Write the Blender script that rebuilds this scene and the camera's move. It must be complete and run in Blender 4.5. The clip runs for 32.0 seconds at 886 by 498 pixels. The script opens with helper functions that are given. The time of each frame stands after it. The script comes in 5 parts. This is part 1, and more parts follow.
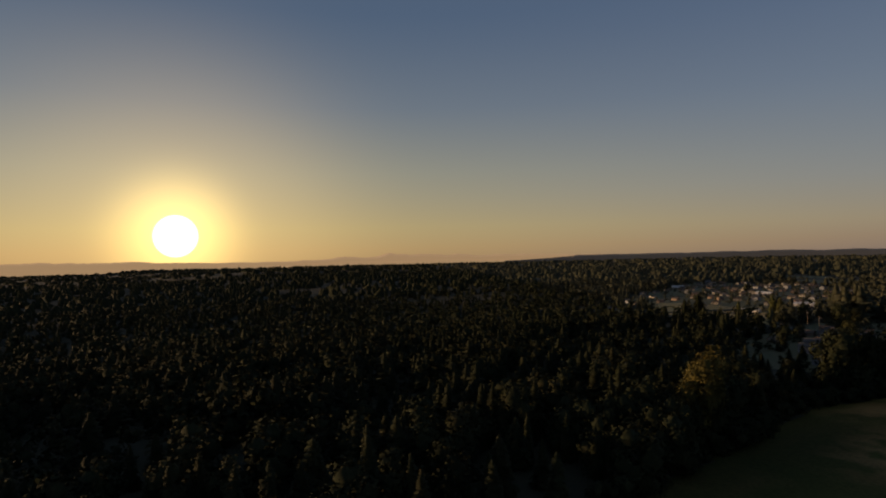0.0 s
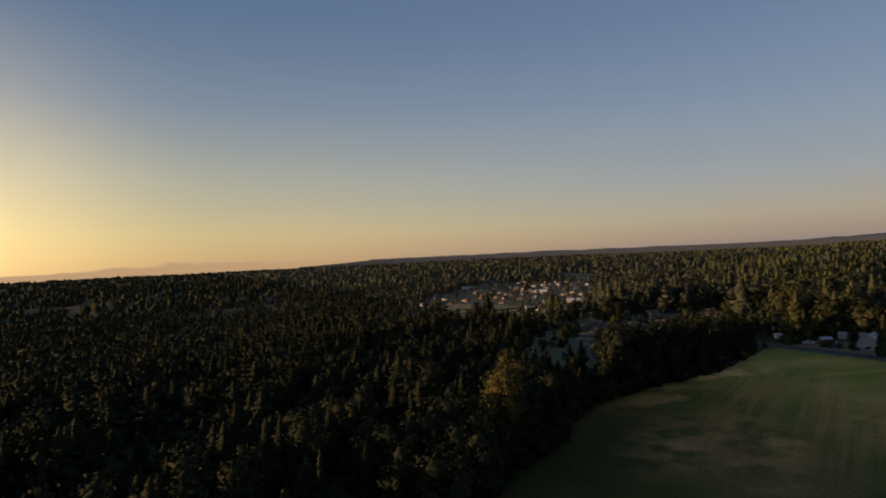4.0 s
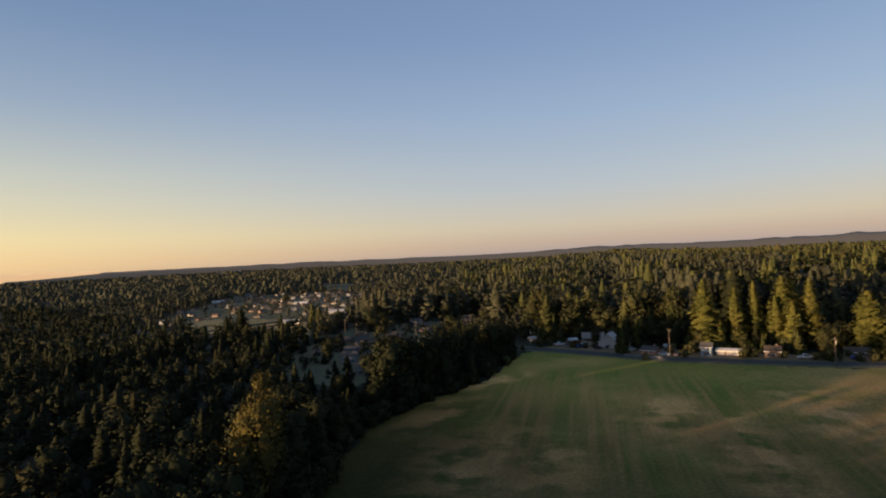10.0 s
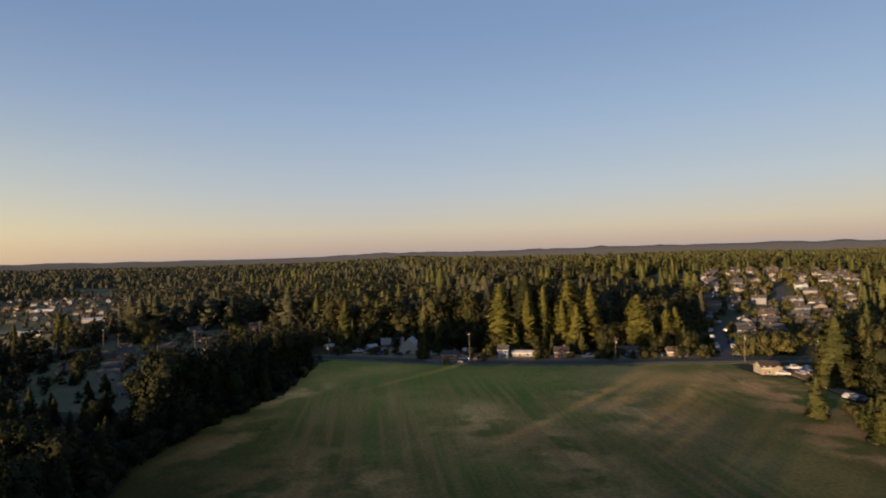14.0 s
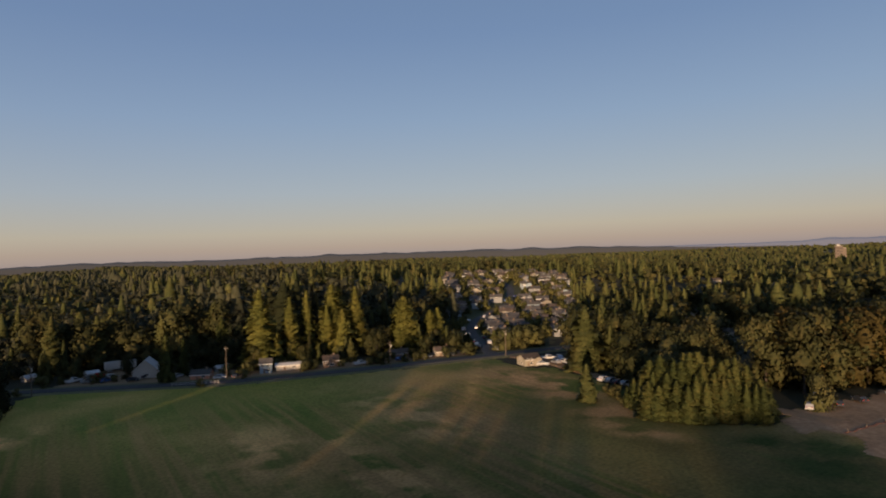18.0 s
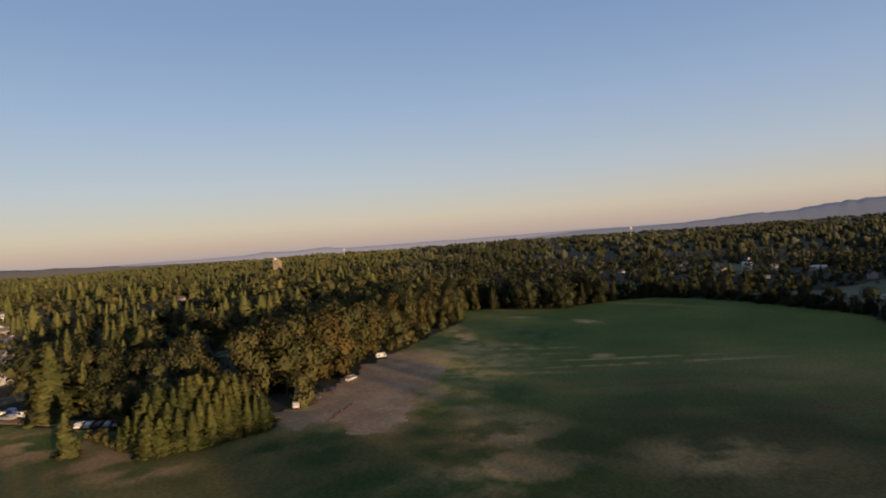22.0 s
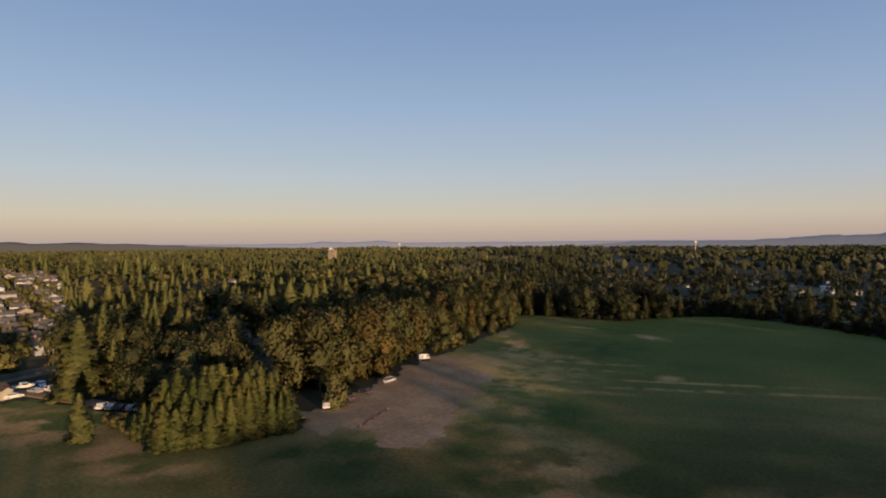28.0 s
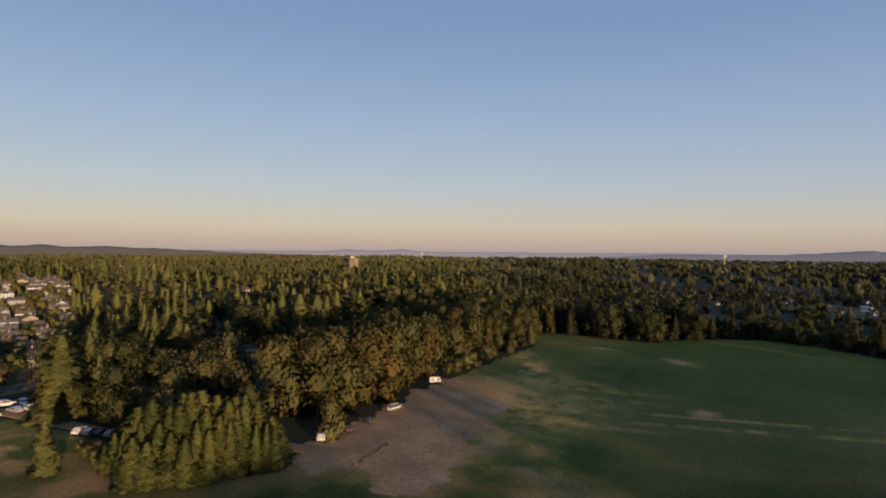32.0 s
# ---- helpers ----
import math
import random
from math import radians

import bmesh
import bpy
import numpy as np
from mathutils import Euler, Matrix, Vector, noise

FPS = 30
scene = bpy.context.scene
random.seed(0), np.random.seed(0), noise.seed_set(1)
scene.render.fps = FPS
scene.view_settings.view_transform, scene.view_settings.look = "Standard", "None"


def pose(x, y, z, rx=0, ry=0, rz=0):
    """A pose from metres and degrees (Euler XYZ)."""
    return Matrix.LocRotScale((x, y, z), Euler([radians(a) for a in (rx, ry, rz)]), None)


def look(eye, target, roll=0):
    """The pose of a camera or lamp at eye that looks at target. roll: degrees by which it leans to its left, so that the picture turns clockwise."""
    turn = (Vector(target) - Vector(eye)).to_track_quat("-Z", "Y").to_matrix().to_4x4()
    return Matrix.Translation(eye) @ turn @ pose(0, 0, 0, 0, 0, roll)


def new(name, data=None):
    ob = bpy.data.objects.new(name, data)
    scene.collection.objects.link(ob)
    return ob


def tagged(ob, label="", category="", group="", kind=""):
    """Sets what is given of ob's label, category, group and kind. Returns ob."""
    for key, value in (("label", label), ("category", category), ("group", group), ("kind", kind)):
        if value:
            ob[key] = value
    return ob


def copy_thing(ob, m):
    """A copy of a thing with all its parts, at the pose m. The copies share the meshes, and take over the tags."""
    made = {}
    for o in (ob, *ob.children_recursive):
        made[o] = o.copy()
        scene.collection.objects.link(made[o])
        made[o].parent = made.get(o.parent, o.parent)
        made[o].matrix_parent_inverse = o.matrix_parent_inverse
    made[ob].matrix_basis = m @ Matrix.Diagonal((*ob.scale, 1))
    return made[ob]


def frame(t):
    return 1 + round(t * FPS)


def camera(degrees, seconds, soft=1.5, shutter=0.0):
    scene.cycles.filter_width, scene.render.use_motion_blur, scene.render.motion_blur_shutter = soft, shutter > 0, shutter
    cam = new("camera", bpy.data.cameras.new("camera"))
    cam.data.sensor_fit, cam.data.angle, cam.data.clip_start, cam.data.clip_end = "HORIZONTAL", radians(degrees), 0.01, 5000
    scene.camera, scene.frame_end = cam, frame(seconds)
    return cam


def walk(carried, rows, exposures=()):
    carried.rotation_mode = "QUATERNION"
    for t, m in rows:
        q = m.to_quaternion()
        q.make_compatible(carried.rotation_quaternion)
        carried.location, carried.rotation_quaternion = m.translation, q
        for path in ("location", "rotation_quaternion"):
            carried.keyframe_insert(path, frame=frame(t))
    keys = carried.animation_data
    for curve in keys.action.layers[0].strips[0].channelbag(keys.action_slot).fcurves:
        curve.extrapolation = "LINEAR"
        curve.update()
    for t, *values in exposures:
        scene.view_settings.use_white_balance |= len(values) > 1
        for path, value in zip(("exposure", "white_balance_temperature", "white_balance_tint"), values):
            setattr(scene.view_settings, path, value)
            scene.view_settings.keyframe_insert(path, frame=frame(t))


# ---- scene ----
# The flight: seconds, place, heading (degrees to the left of +y), pitch up, roll
FLIGHT = [
    (0.0, 31.82, -49.19, 46.72, 54.96, 0.86, -1.25),
    (0.5, 29.98, -47.05, 46.59, 53.25, 0.86, -1.76),
    (1.0, 28.31, -44.96, 46.38, 44.19, 0.57, -2.62),
    (1.5, 26.57, -43.02, 46.28, 40.41, 0.48, -3.58),
    (2.0, 24.74, -41.24, 46.37, 39.58, 0.47, -4.12),
    (2.5, 22.89, -39.58, 46.42, 39.97, 0.58, -4.03),
    (3.0, 21.21, -38.07, 46.71, 40.95, 0.75, -3.78),
    (3.5, 20.02, -36.94, 47.17, 41.70, 0.88, -3.29),
    (4.0, 19.45, -36.07, 47.81, 35.72, 0.68, -2.67),
    (4.5, 18.88, -35.53, 48.24, 26.70, 0.37, -2.65),
    (6.5, 16.56, -31.25, 47.72, 28.02, 0.88, -2.51),
    (7.0, 14.84, -27.74, 47.29, 24.63, 0.77, -2.63),
    (7.5, 11.84, -22.78, 46.76, 15.22, 0.31, -2.38),
    (8.0, 8.99, -18.71, 46.21, 11.05, 0.18, -2.36),
    (8.5, 7.51, -16.35, 45.83, 9.98, 0.23, -2.41),
    (9.0, 7.29, -15.09, 45.74, 11.48, 0.35, -2.44),
    (9.5, 7.12, -13.88, 45.71, 12.49, 0.55, -2.73),
    (10.0, 6.37, -12.10, 45.65, 13.22, 0.69, -2.80),
    (10.5, 4.66, -9.34, 45.48, 10.45, 0.62, -2.74),
    (11.0, 2.11, -7.00, 45.37, 1.05, 0.29, -2.06),
    (11.5, 0.68, -4.87, 45.13, -2.05, 0.28, -1.78),
    (12.0, 0.37, -3.14, 44.99, -1.51, 0.30, -1.77),
    (12.5, 0.28, -1.67, 44.95, -0.63, 0.33, -1.74),
    (13.0, 0.00, -0.00, 45.00, -0.42, 0.35, -1.72),
    (13.5, -0.46, 1.71, 44.57, -0.97, 0.49, -1.72),
    (14.0, -0.88, 4.77, 44.04, -6.74, 0.47, -1.59),
    (14.5, -1.75, 8.21, 43.35, -13.01, 0.52, -1.59),
    (16.5, -6.39, 14.23, 42.17, -11.76, 0.82, -0.98),
    (17.0, -7.47, 16.73, 42.21, -11.53, 1.12, -1.40),
    (17.5, -8.90, 21.02, 42.05, -15.80, 1.06, -1.71),
    (18.0, -10.35, 26.45, 41.73, -32.21, 0.47, -2.08),
    (18.5, -11.13, 30.71, 41.70, -51.52, -0.15, -2.20),
    (19.0, -12.81, 33.03, 42.04, -69.93, -0.74, -1.97),
    (19.5, -15.40, 35.04, 42.88, -83.85, -1.25, -1.92),
    (20.0, -16.41, 36.00, 43.39, -86.61, -1.31, -1.96),
    (20.5, -15.87, 36.53, 43.36, -85.17, -1.25, -2.40),
    (21.0, -14.65, 36.87, 43.10, -83.19, -1.04, -3.44),
    (21.5, -13.54, 37.15, 42.89, -82.03, -0.90, -3.92),
    (22.0, -12.57, 37.54, 42.78, -81.35, -0.75, -4.28),
    (22.5, -11.51, 37.85, 42.73, -80.33, -0.72, -3.67),
    (23.0, -10.48, 38.29, 42.65, -79.90, -0.80, -3.08),
    (23.5, -9.27, 38.54, 42.52, -78.90, -0.82, -3.01),
    (24.0, -8.01, 38.79, 42.48, -78.60, -0.77, -3.11),
    (24.5, -6.79, 38.96, 42.40, -78.30, -0.71, -2.99),
    (25.0, -5.54, 39.09, 42.23, -77.36, -0.66, -2.76),
    (25.5, -4.09, 39.29, 42.07, -76.95, -0.67, -2.26),
    (27.5, 2.11, 40.62, 41.52, -77.85, -0.67, -0.80),
    (28.0, 4.12, 40.27, 41.54, -76.15, -0.57, -0.44),
    (28.5, 6.01, 40.13, 41.55, -75.70, -0.47, -0.68),
    (29.0, 7.93, 40.21, 41.63, -75.31, -0.38, -0.37),
    (29.5, 9.95, 40.30, 41.86, -74.66, -0.34, -0.03),
    (30.0, 12.03, 40.44, 42.21, -74.41, -0.28, 0.02),
    (30.5, 14.09, 40.51, 42.53, -74.13, -0.23, -0.01),
    (31.0, 16.07, 40.58, 42.89, -74.11, -0.14, 0.00),
    (31.5, 17.89, 40.73, 43.13, -74.16, 0.03, 0.23),
    (32.0, 19.45, 40.97, 43.24, -73.92, 0.31, 0.56),
]


def flown(x, y, z, heading, pitch, roll):
    return Matrix.Translation((x, y, z)) @ pose(0, 0, 0, 0, 0, heading) @ pose(0, 0, 0, 90 + pitch) @ pose(0, 0, 0, 0, 0, roll)


cam = camera(72.46, 32.0, soft=2.0)
walk(cam, [(t, flown(*rest)) for t, *rest in FLIGHT], exposures=[(0.0, -0.26, 7000, 11.5), (1.0, -0.22, 6900, 11), (2.0, -0.1, 6850, 11), (3.0, 0.08, 6800, 11), (4.0, 0.3, 6750, 10.5), (4.5, 0.38, 6730, 10.5), (7.0, 0.56, 6650, 10), (8.0, 0.84, 6680, 10), (9.0, 0.92, 6680, 10), (14.0, 0.88, 6560, 10), (17.0, 0.62, 6440, 10), (18.5, 0.55, 6330, 10), (20.0, 0.68, 6430, 10), (21.0, 0.88, 6500, 10), (23.0, 0.89, 6500, 10), (32.0, 0.87, 6520, 10)])

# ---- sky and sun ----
# lamp turned 55 degrees south of the drawn sun, to light camera-facing trees
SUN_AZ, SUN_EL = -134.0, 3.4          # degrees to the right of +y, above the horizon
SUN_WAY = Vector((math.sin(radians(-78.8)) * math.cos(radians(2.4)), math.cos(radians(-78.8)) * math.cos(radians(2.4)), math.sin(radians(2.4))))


def make_sky():
    """A clear evening sky: blue above, pale towards the horizon, warm round the low sun."""
    world = bpy.data.worlds.new("evening_sky")
    scene.world = world
    world.use_nodes = True
    nt = world.node_tree
    nt.nodes.clear()

    def node(kind, **settings):
        n = nt.nodes.new(kind)
        for key, value in settings.items():
            n.inputs[key.replace("_", " ")].default_value = value
        return n

    def math_node(operation, a, b):
        n = nt.nodes.new("ShaderNodeMath")
        n.operation = operation
        nt.links.new(a, n.inputs[0])
        n.inputs[1].default_value = b
        return n.outputs[0]

    sky = nt.nodes.new("ShaderNodeTexSky")
    sky.sky_type = "NISHITA"
    sky.sun_disc = False
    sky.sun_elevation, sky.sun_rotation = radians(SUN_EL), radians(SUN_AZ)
    clear = node("ShaderNodeBackground", Strength=0.025)
    nt.links.new(sky.outputs[0], clear.inputs["Color"])
    tex = nt.nodes.new("ShaderNodeTexCoord")
    split = nt.nodes.new("ShaderNodeSeparateXYZ")
    nt.links.new(tex.outputs["Generated"], split.inputs[0])
    dot = nt.nodes.new("ShaderNodeVectorMath")
    dot.operation = "DOT_PRODUCT"
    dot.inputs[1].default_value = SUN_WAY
    nt.links.new(tex.outputs["Generated"], dot.inputs[0])
    # colour by height above the horizon, away from the sun and towards it
    height = math_node("POWER", math_node("MAXIMUM", split.outputs["Z"], 0.0), 0.5)
    ramps = []
    for stops in (((0.0, (0.42, 0.35, 0.36)), (1.0, (0.51, 0.42, 0.37)), (2.4, (0.55, 0.50, 0.44)), (6.0, (0.42, 0.475, 0.58)), (12.5, (0.285, 0.39, 0.59)), (20.0, (0.19, 0.29, 0.51)), (50.0, (0.10, 0.17, 0.32))),
                  ((0.0, (0.98, 0.64, 0.30)), (1.0, (1.05, 0.74, 0.36)), (3.0, (0.98, 0.80, 0.42)), (8.0, (0.63, 0.63, 0.52)), (14.0, (0.310, 0.395, 0.52)), (22.0, (0.140, 0.240, 0.43)), (50.0, (0.10, 0.17, 0.32)))):
        ramp = nt.nodes.new("ShaderNodeValToRGB")
        places = [math.sqrt(math.sin(radians(e))) for e, _ in stops]
        ramp.color_ramp.elements[0].color, ramp.color_ramp.elements[1].color = (*stops[0][1], 1), (*stops[-1][1], 1)
        ramp.color_ramp.elements[1].position = places[-1]
        for where, (_, colour) in list(zip(places, stops))[1:-1]:
            ramp.color_ramp.elements.new(where).color = (*colour, 1)
        nt.links.new(height, ramp.inputs[0])
        ramps.append(ramp.outputs[0])
    side = nt.nodes.new("ShaderNodeMapRange")
    side.inputs["From Min"].default_value, side.inputs["From Max"].default_value = 0.1, 1.0
    nt.links.new(dot.outputs["Value"], side.inputs["Value"])
    mix = nt.nodes.new("ShaderNodeMix")
    mix.data_type = "RGBA"
    nt.links.new(math_node("POWER", side.outputs[0], 2.0), mix.inputs["Factor"])
    nt.links.new(ramps[0], mix.inputs["A"])
    nt.links.new(ramps[1], mix.inputs["B"])
    air = node("ShaderNodeBackground", Strength=0.47)
    nt.links.new(mix.outputs["Result"], air.inputs["Color"])
    layers = [clear, air]
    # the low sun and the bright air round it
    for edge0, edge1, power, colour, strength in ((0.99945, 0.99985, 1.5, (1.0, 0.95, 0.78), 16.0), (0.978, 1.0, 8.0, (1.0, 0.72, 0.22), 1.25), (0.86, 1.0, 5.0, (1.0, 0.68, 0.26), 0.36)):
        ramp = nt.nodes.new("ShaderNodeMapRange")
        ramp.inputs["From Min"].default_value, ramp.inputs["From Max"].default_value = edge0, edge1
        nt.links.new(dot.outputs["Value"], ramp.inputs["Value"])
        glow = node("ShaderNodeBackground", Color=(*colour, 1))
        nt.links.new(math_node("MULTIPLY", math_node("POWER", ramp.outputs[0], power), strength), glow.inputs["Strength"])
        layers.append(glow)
    last = layers[0]
    for layer in layers[1:]:
        add = nt.nodes.new("ShaderNodeAddShader")
        nt.links.new(last.outputs[0], add.inputs[0])
        nt.links.new(layer.outputs[0], add.inputs[1])
        last = add
    nt.links.new(last.outputs[0], nt.nodes.new("ShaderNodeOutputWorld").inputs["Surface"])


make_sky()
sun = new("sun", bpy.data.lights.new("sun", "SUN"))
sun.data.energy, sun.data.angle, sun.data.color = 5.0, radians(0.8), (1.0, 0.655, 0.37)
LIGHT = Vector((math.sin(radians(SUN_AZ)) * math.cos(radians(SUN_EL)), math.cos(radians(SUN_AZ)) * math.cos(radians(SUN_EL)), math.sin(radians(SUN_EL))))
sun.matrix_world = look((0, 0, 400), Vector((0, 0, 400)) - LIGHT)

# ---- materials ----
def shader(name, colours, scale=1.0, fine=8.0, rough=0.8, bump=0.0, metal=0.0, island=0.0, single=0.0, leaf=0.0, detail=4.0, spec=0.3):
    """Two or three colours mixed by noise at two scales in world metres; island, single: how far pieces differ."""
    m = bpy.data.materials.new(name)
    m.use_nodes = True
    nt = m.node_tree
    bsdf = nt.nodes["Principled BSDF"]
    geo = nt.nodes.new("ShaderNodeNewGeometry")
    big, small = nt.nodes.new("ShaderNodeTexNoise"), nt.nodes.new("ShaderNodeTexNoise")
    for tex, s in ((big, scale), (small, fine)):
        tex.inputs["Scale"].default_value, tex.inputs["Detail"].default_value = s, detail
        nt.links.new(geo.outputs["Position"], tex.inputs["Vector"])
    ramp = nt.nodes.new("ShaderNodeValToRGB")
    ramp.color_ramp.elements[0].position, ramp.color_ramp.elements[1].position = 0.32, 0.68
    ramp.color_ramp.elements[0].color, ramp.color_ramp.elements[1].color = (*colours[0], 1), (*colours[-1], 1)
    if len(colours) == 3:
        ramp.color_ramp.elements.new(0.5).color = (*colours[1], 1)
    mixed = nt.nodes.new("ShaderNodeMath")
    mixed.operation = "MULTIPLY_ADD"
    mixed.inputs[1].default_value = 0.45
    nt.links.new(small.outputs[0], mixed.inputs[0])
    part_big = nt.nodes.new("ShaderNodeMath")
    part_big.operation = "MULTIPLY"
    part_big.inputs[1].default_value = 0.55
    nt.links.new(big.outputs[0], part_big.inputs[0])
    nt.links.new(part_big.outputs[0], mixed.inputs[2])
    nt.links.new(mixed.outputs[0], ramp.inputs[0])
    colour = ramp.outputs[0]
    if island or single:
        info = nt.nodes.new("ShaderNodeObjectInfo")
        add = nt.nodes.new("ShaderNodeMath")
        add.operation = "MULTIPLY_ADD"
        add.inputs[1].default_value = single
        nt.links.new(info.outputs["Random"], add.inputs[0])
        lone = nt.nodes.new("ShaderNodeMath")
        lone.operation = "MULTIPLY_ADD"
        lone.inputs[1].default_value, lone.inputs[2].default_value = island, 1 - (island + single) / 2
        nt.links.new(geo.outputs["Random Per Island"], lone.inputs[0])
        nt.links.new(lone.outputs[0], add.inputs[2])
        hsv = nt.nodes.new("ShaderNodeHueSaturation")
        nt.links.new(add.outputs[0], hsv.inputs["Value"])
        nt.links.new(colour, hsv.inputs["Color"])
        colour = hsv.outputs[0]
    nt.links.new(colour, bsdf.inputs["Base Color"])
    bsdf.inputs["Roughness"].default_value, bsdf.inputs["Metallic"].default_value = rough, metal
    bsdf.inputs["Specular IOR Level"].default_value = spec
    if bump:
        b = nt.nodes.new("ShaderNodeBump")
        b.inputs["Strength"].default_value, b.inputs["Distance"].default_value = min(1.0, bump), bump
        nt.links.new(small.outputs[0], b.inputs["Height"])
        nt.links.new(b.outputs[0], bsdf.inputs["Normal"])
    if leaf:
        thin = nt.nodes.new("ShaderNodeBsdfTranslucent")
        nt.links.new(colour, thin.inputs["Color"])
        mix = nt.nodes.new("ShaderNodeMixShader")
        mix.inputs[0].default_value = leaf
        nt.links.new(bsdf.outputs[0], mix.inputs[1])
        nt.links.new(thin.outputs[0], mix.inputs[2])
        nt.links.new(mix.outputs[0], nt.nodes["Material Output"].inputs["Surface"])
    return m


def plain(name, colour, rough=0.6, vary=0.15, metal=0.0, scale=2.0, single=0.0):
    dark = tuple(c * (1 - vary) for c in colour)
    light = tuple(min(1.0, c * (1 + vary)) for c in colour)
    return shader(name, (dark, light), scale, scale * 7, rough, 0.0, metal, 0.0, single)


def glass(name, colour):
    m = bpy.data.materials.new(name)
    m.use_nodes = True
    b = m.node_tree.nodes["Principled BSDF"]
    b.inputs["Base Color"].default_value = (*colour, 1)
    b.inputs["Roughness"].default_value, b.inputs["Specular IOR Level"].default_value = 0.08, 0.7
    return m


FIR = shader("fir_needles", ((0.026, 0.036, 0.013), (0.056, 0.062, 0.022), (0.107, 0.094, 0.033)), 0.10, 0.9, 0.8, island=0.4, single=0.35, leaf=0.05, spec=0.08)
LEAF = shader("broad_leaves", ((0.020, 0.026, 0.011), (0.042, 0.044, 0.017), (0.082, 0.068, 0.026)), 0.09, 0.8, 0.75, island=0.2, single=0.4, leaf=0.05, spec=0.08)
# FIR and LEAF darkened: shade painted into backlit and shadowed stands
SHADELEAF = shader("shade_darkened_foliage", ((0.014, 0.018, 0.009), (0.022, 0.026, 0.012), (0.034, 0.031, 0.015)), 0.05, 0.8, 0.85, island=0.2, single=0.4, leaf=0.02, spec=0.08)
# LEAF made brighter and yellower: low sun painted into single crowns
GOLDLEAF = shader("sun_gilded_leaves", ((0.044, 0.041, 0.012), (0.080, 0.067, 0.018), (0.115, 0.090, 0.026)), 0.1, 0.9, 0.75, island=0.4, leaf=0.06, spec=0.08)
# a lighter FIR: sunlight painted into the roadside crowns
ROADTREE = shader("sun_lightened_needles", ((0.040, 0.048, 0.013), (0.076, 0.077, 0.019), (0.125, 0.108, 0.027)), 0.10, 0.9, 0.8, island=0.4, single=0.25, leaf=0.06, spec=0.08)
GARDEN = shader("garden_leaves", ((0.048, 0.053, 0.018), (0.080, 0.078, 0.026), (0.122, 0.103, 0.036)), 0.09, 0.8, 0.75, island=0.22, leaf=0.06, spec=0.08)
SHRUB = shader("shrub_leaves", ((0.040, 0.046, 0.020), (0.066, 0.066, 0.026), (0.10, 0.085, 0.034)), 0.08, 0.9, 0.8, island=0.4, single=0.4, leaf=0.04, spec=0.08)
CLUMPFIR = shader("bushy_fir_needles", ((0.017, 0.025, 0.009), (0.038, 0.045, 0.014), (0.078, 0.070, 0.022)), 0.12, 1.1, 0.8, island=0.45, single=0.3, leaf=0.05, spec=0.08)
RUSTLEAF = shader("rust_tinged_leaves", ((0.026, 0.023, 0.009), (0.055, 0.043, 0.014), (0.098, 0.070, 0.022)), 0.1, 0.9, 0.75, island=0.25, leaf=0.05, spec=0.08)
# olive copy of the foliage, backlit shade and distance haze painted in
DULLLEAF = shader("hazed_shade_foliage", ((0.025, 0.029, 0.019), (0.044, 0.047, 0.029), (0.072, 0.066, 0.040)), 0.05, 0.8, 0.85, island=0.2, single=0.3, leaf=0.03, spec=0.08)
BARK = shader("bark", ((0.04, 0.03, 0.022), (0.075, 0.06, 0.046)), 1.5, 9.0, 0.9, 0.05)
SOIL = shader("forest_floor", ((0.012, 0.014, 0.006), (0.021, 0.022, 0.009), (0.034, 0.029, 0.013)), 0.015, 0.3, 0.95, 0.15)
ASPHALT = shader("worn_asphalt", ((0.038, 0.038, 0.041), (0.059, 0.058, 0.057)), 0.08, 1.5, 0.85, 0.01)
GRAVEL = shader("gravel", ((0.17, 0.112, 0.062), (0.24, 0.157, 0.085), (0.29, 0.195, 0.112)), 0.05, 1.2, 0.95, 0.03)
VERGE = shader("dry_verge", ((0.16, 0.13, 0.07), (0.10, 0.105, 0.045), (0.20, 0.16, 0.09)), 0.1, 1.5, 0.95, 0.05)
STRAW = shader("stubble", ((0.275, 0.192, 0.068), (0.388, 0.270, 0.099), (0.325, 0.234, 0.090)), 0.03, 0.5, 0.95, 0.05)
LAWN = shader("lawn", ((0.034, 0.046, 0.017), (0.056, 0.061, 0.022), (0.086, 0.075, 0.036)), 0.04, 0.7, 0.95, 0.05)
MEADOW = shader("rough_meadow", ((0.055, 0.068, 0.03), (0.10, 0.095, 0.045), (0.14, 0.115, 0.06)), 0.03, 0.5, 0.95, 0.1)
DIRT = shader("bare_dirt", ((0.20, 0.122, 0.064), (0.31, 0.195, 0.105), (0.44, 0.295, 0.17)), 0.09, 0.8, 0.95, 0.04)
WHITE = plain("white_paint", (0.36, 0.345, 0.325), 0.5, 0.08, single=0.1)
CREAM = plain("cream_siding", (0.26, 0.235, 0.19), 0.6, 0.08)
BEIGE = plain("beige_siding", (0.20, 0.18, 0.15), 0.6, 0.1)
GREYSIDE = plain("grey_siding", (0.17, 0.178, 0.19), 0.6, 0.1)
BLUESIDE = plain("blue_grey_siding", (0.22, 0.28, 0.33), 0.6, 0.1)
BROWNSIDE = plain("brown_siding", (0.20, 0.14, 0.10), 0.7, 0.15)
SALMON = plain("faded_red_siding", (0.42, 0.20, 0.13), 0.7, 0.12)
SHINGLE = shader("grey_shingles", ((0.058, 0.054, 0.052), (0.098, 0.090, 0.084)), 0.4, 4.0, 0.9, 0.02, single=0.45)
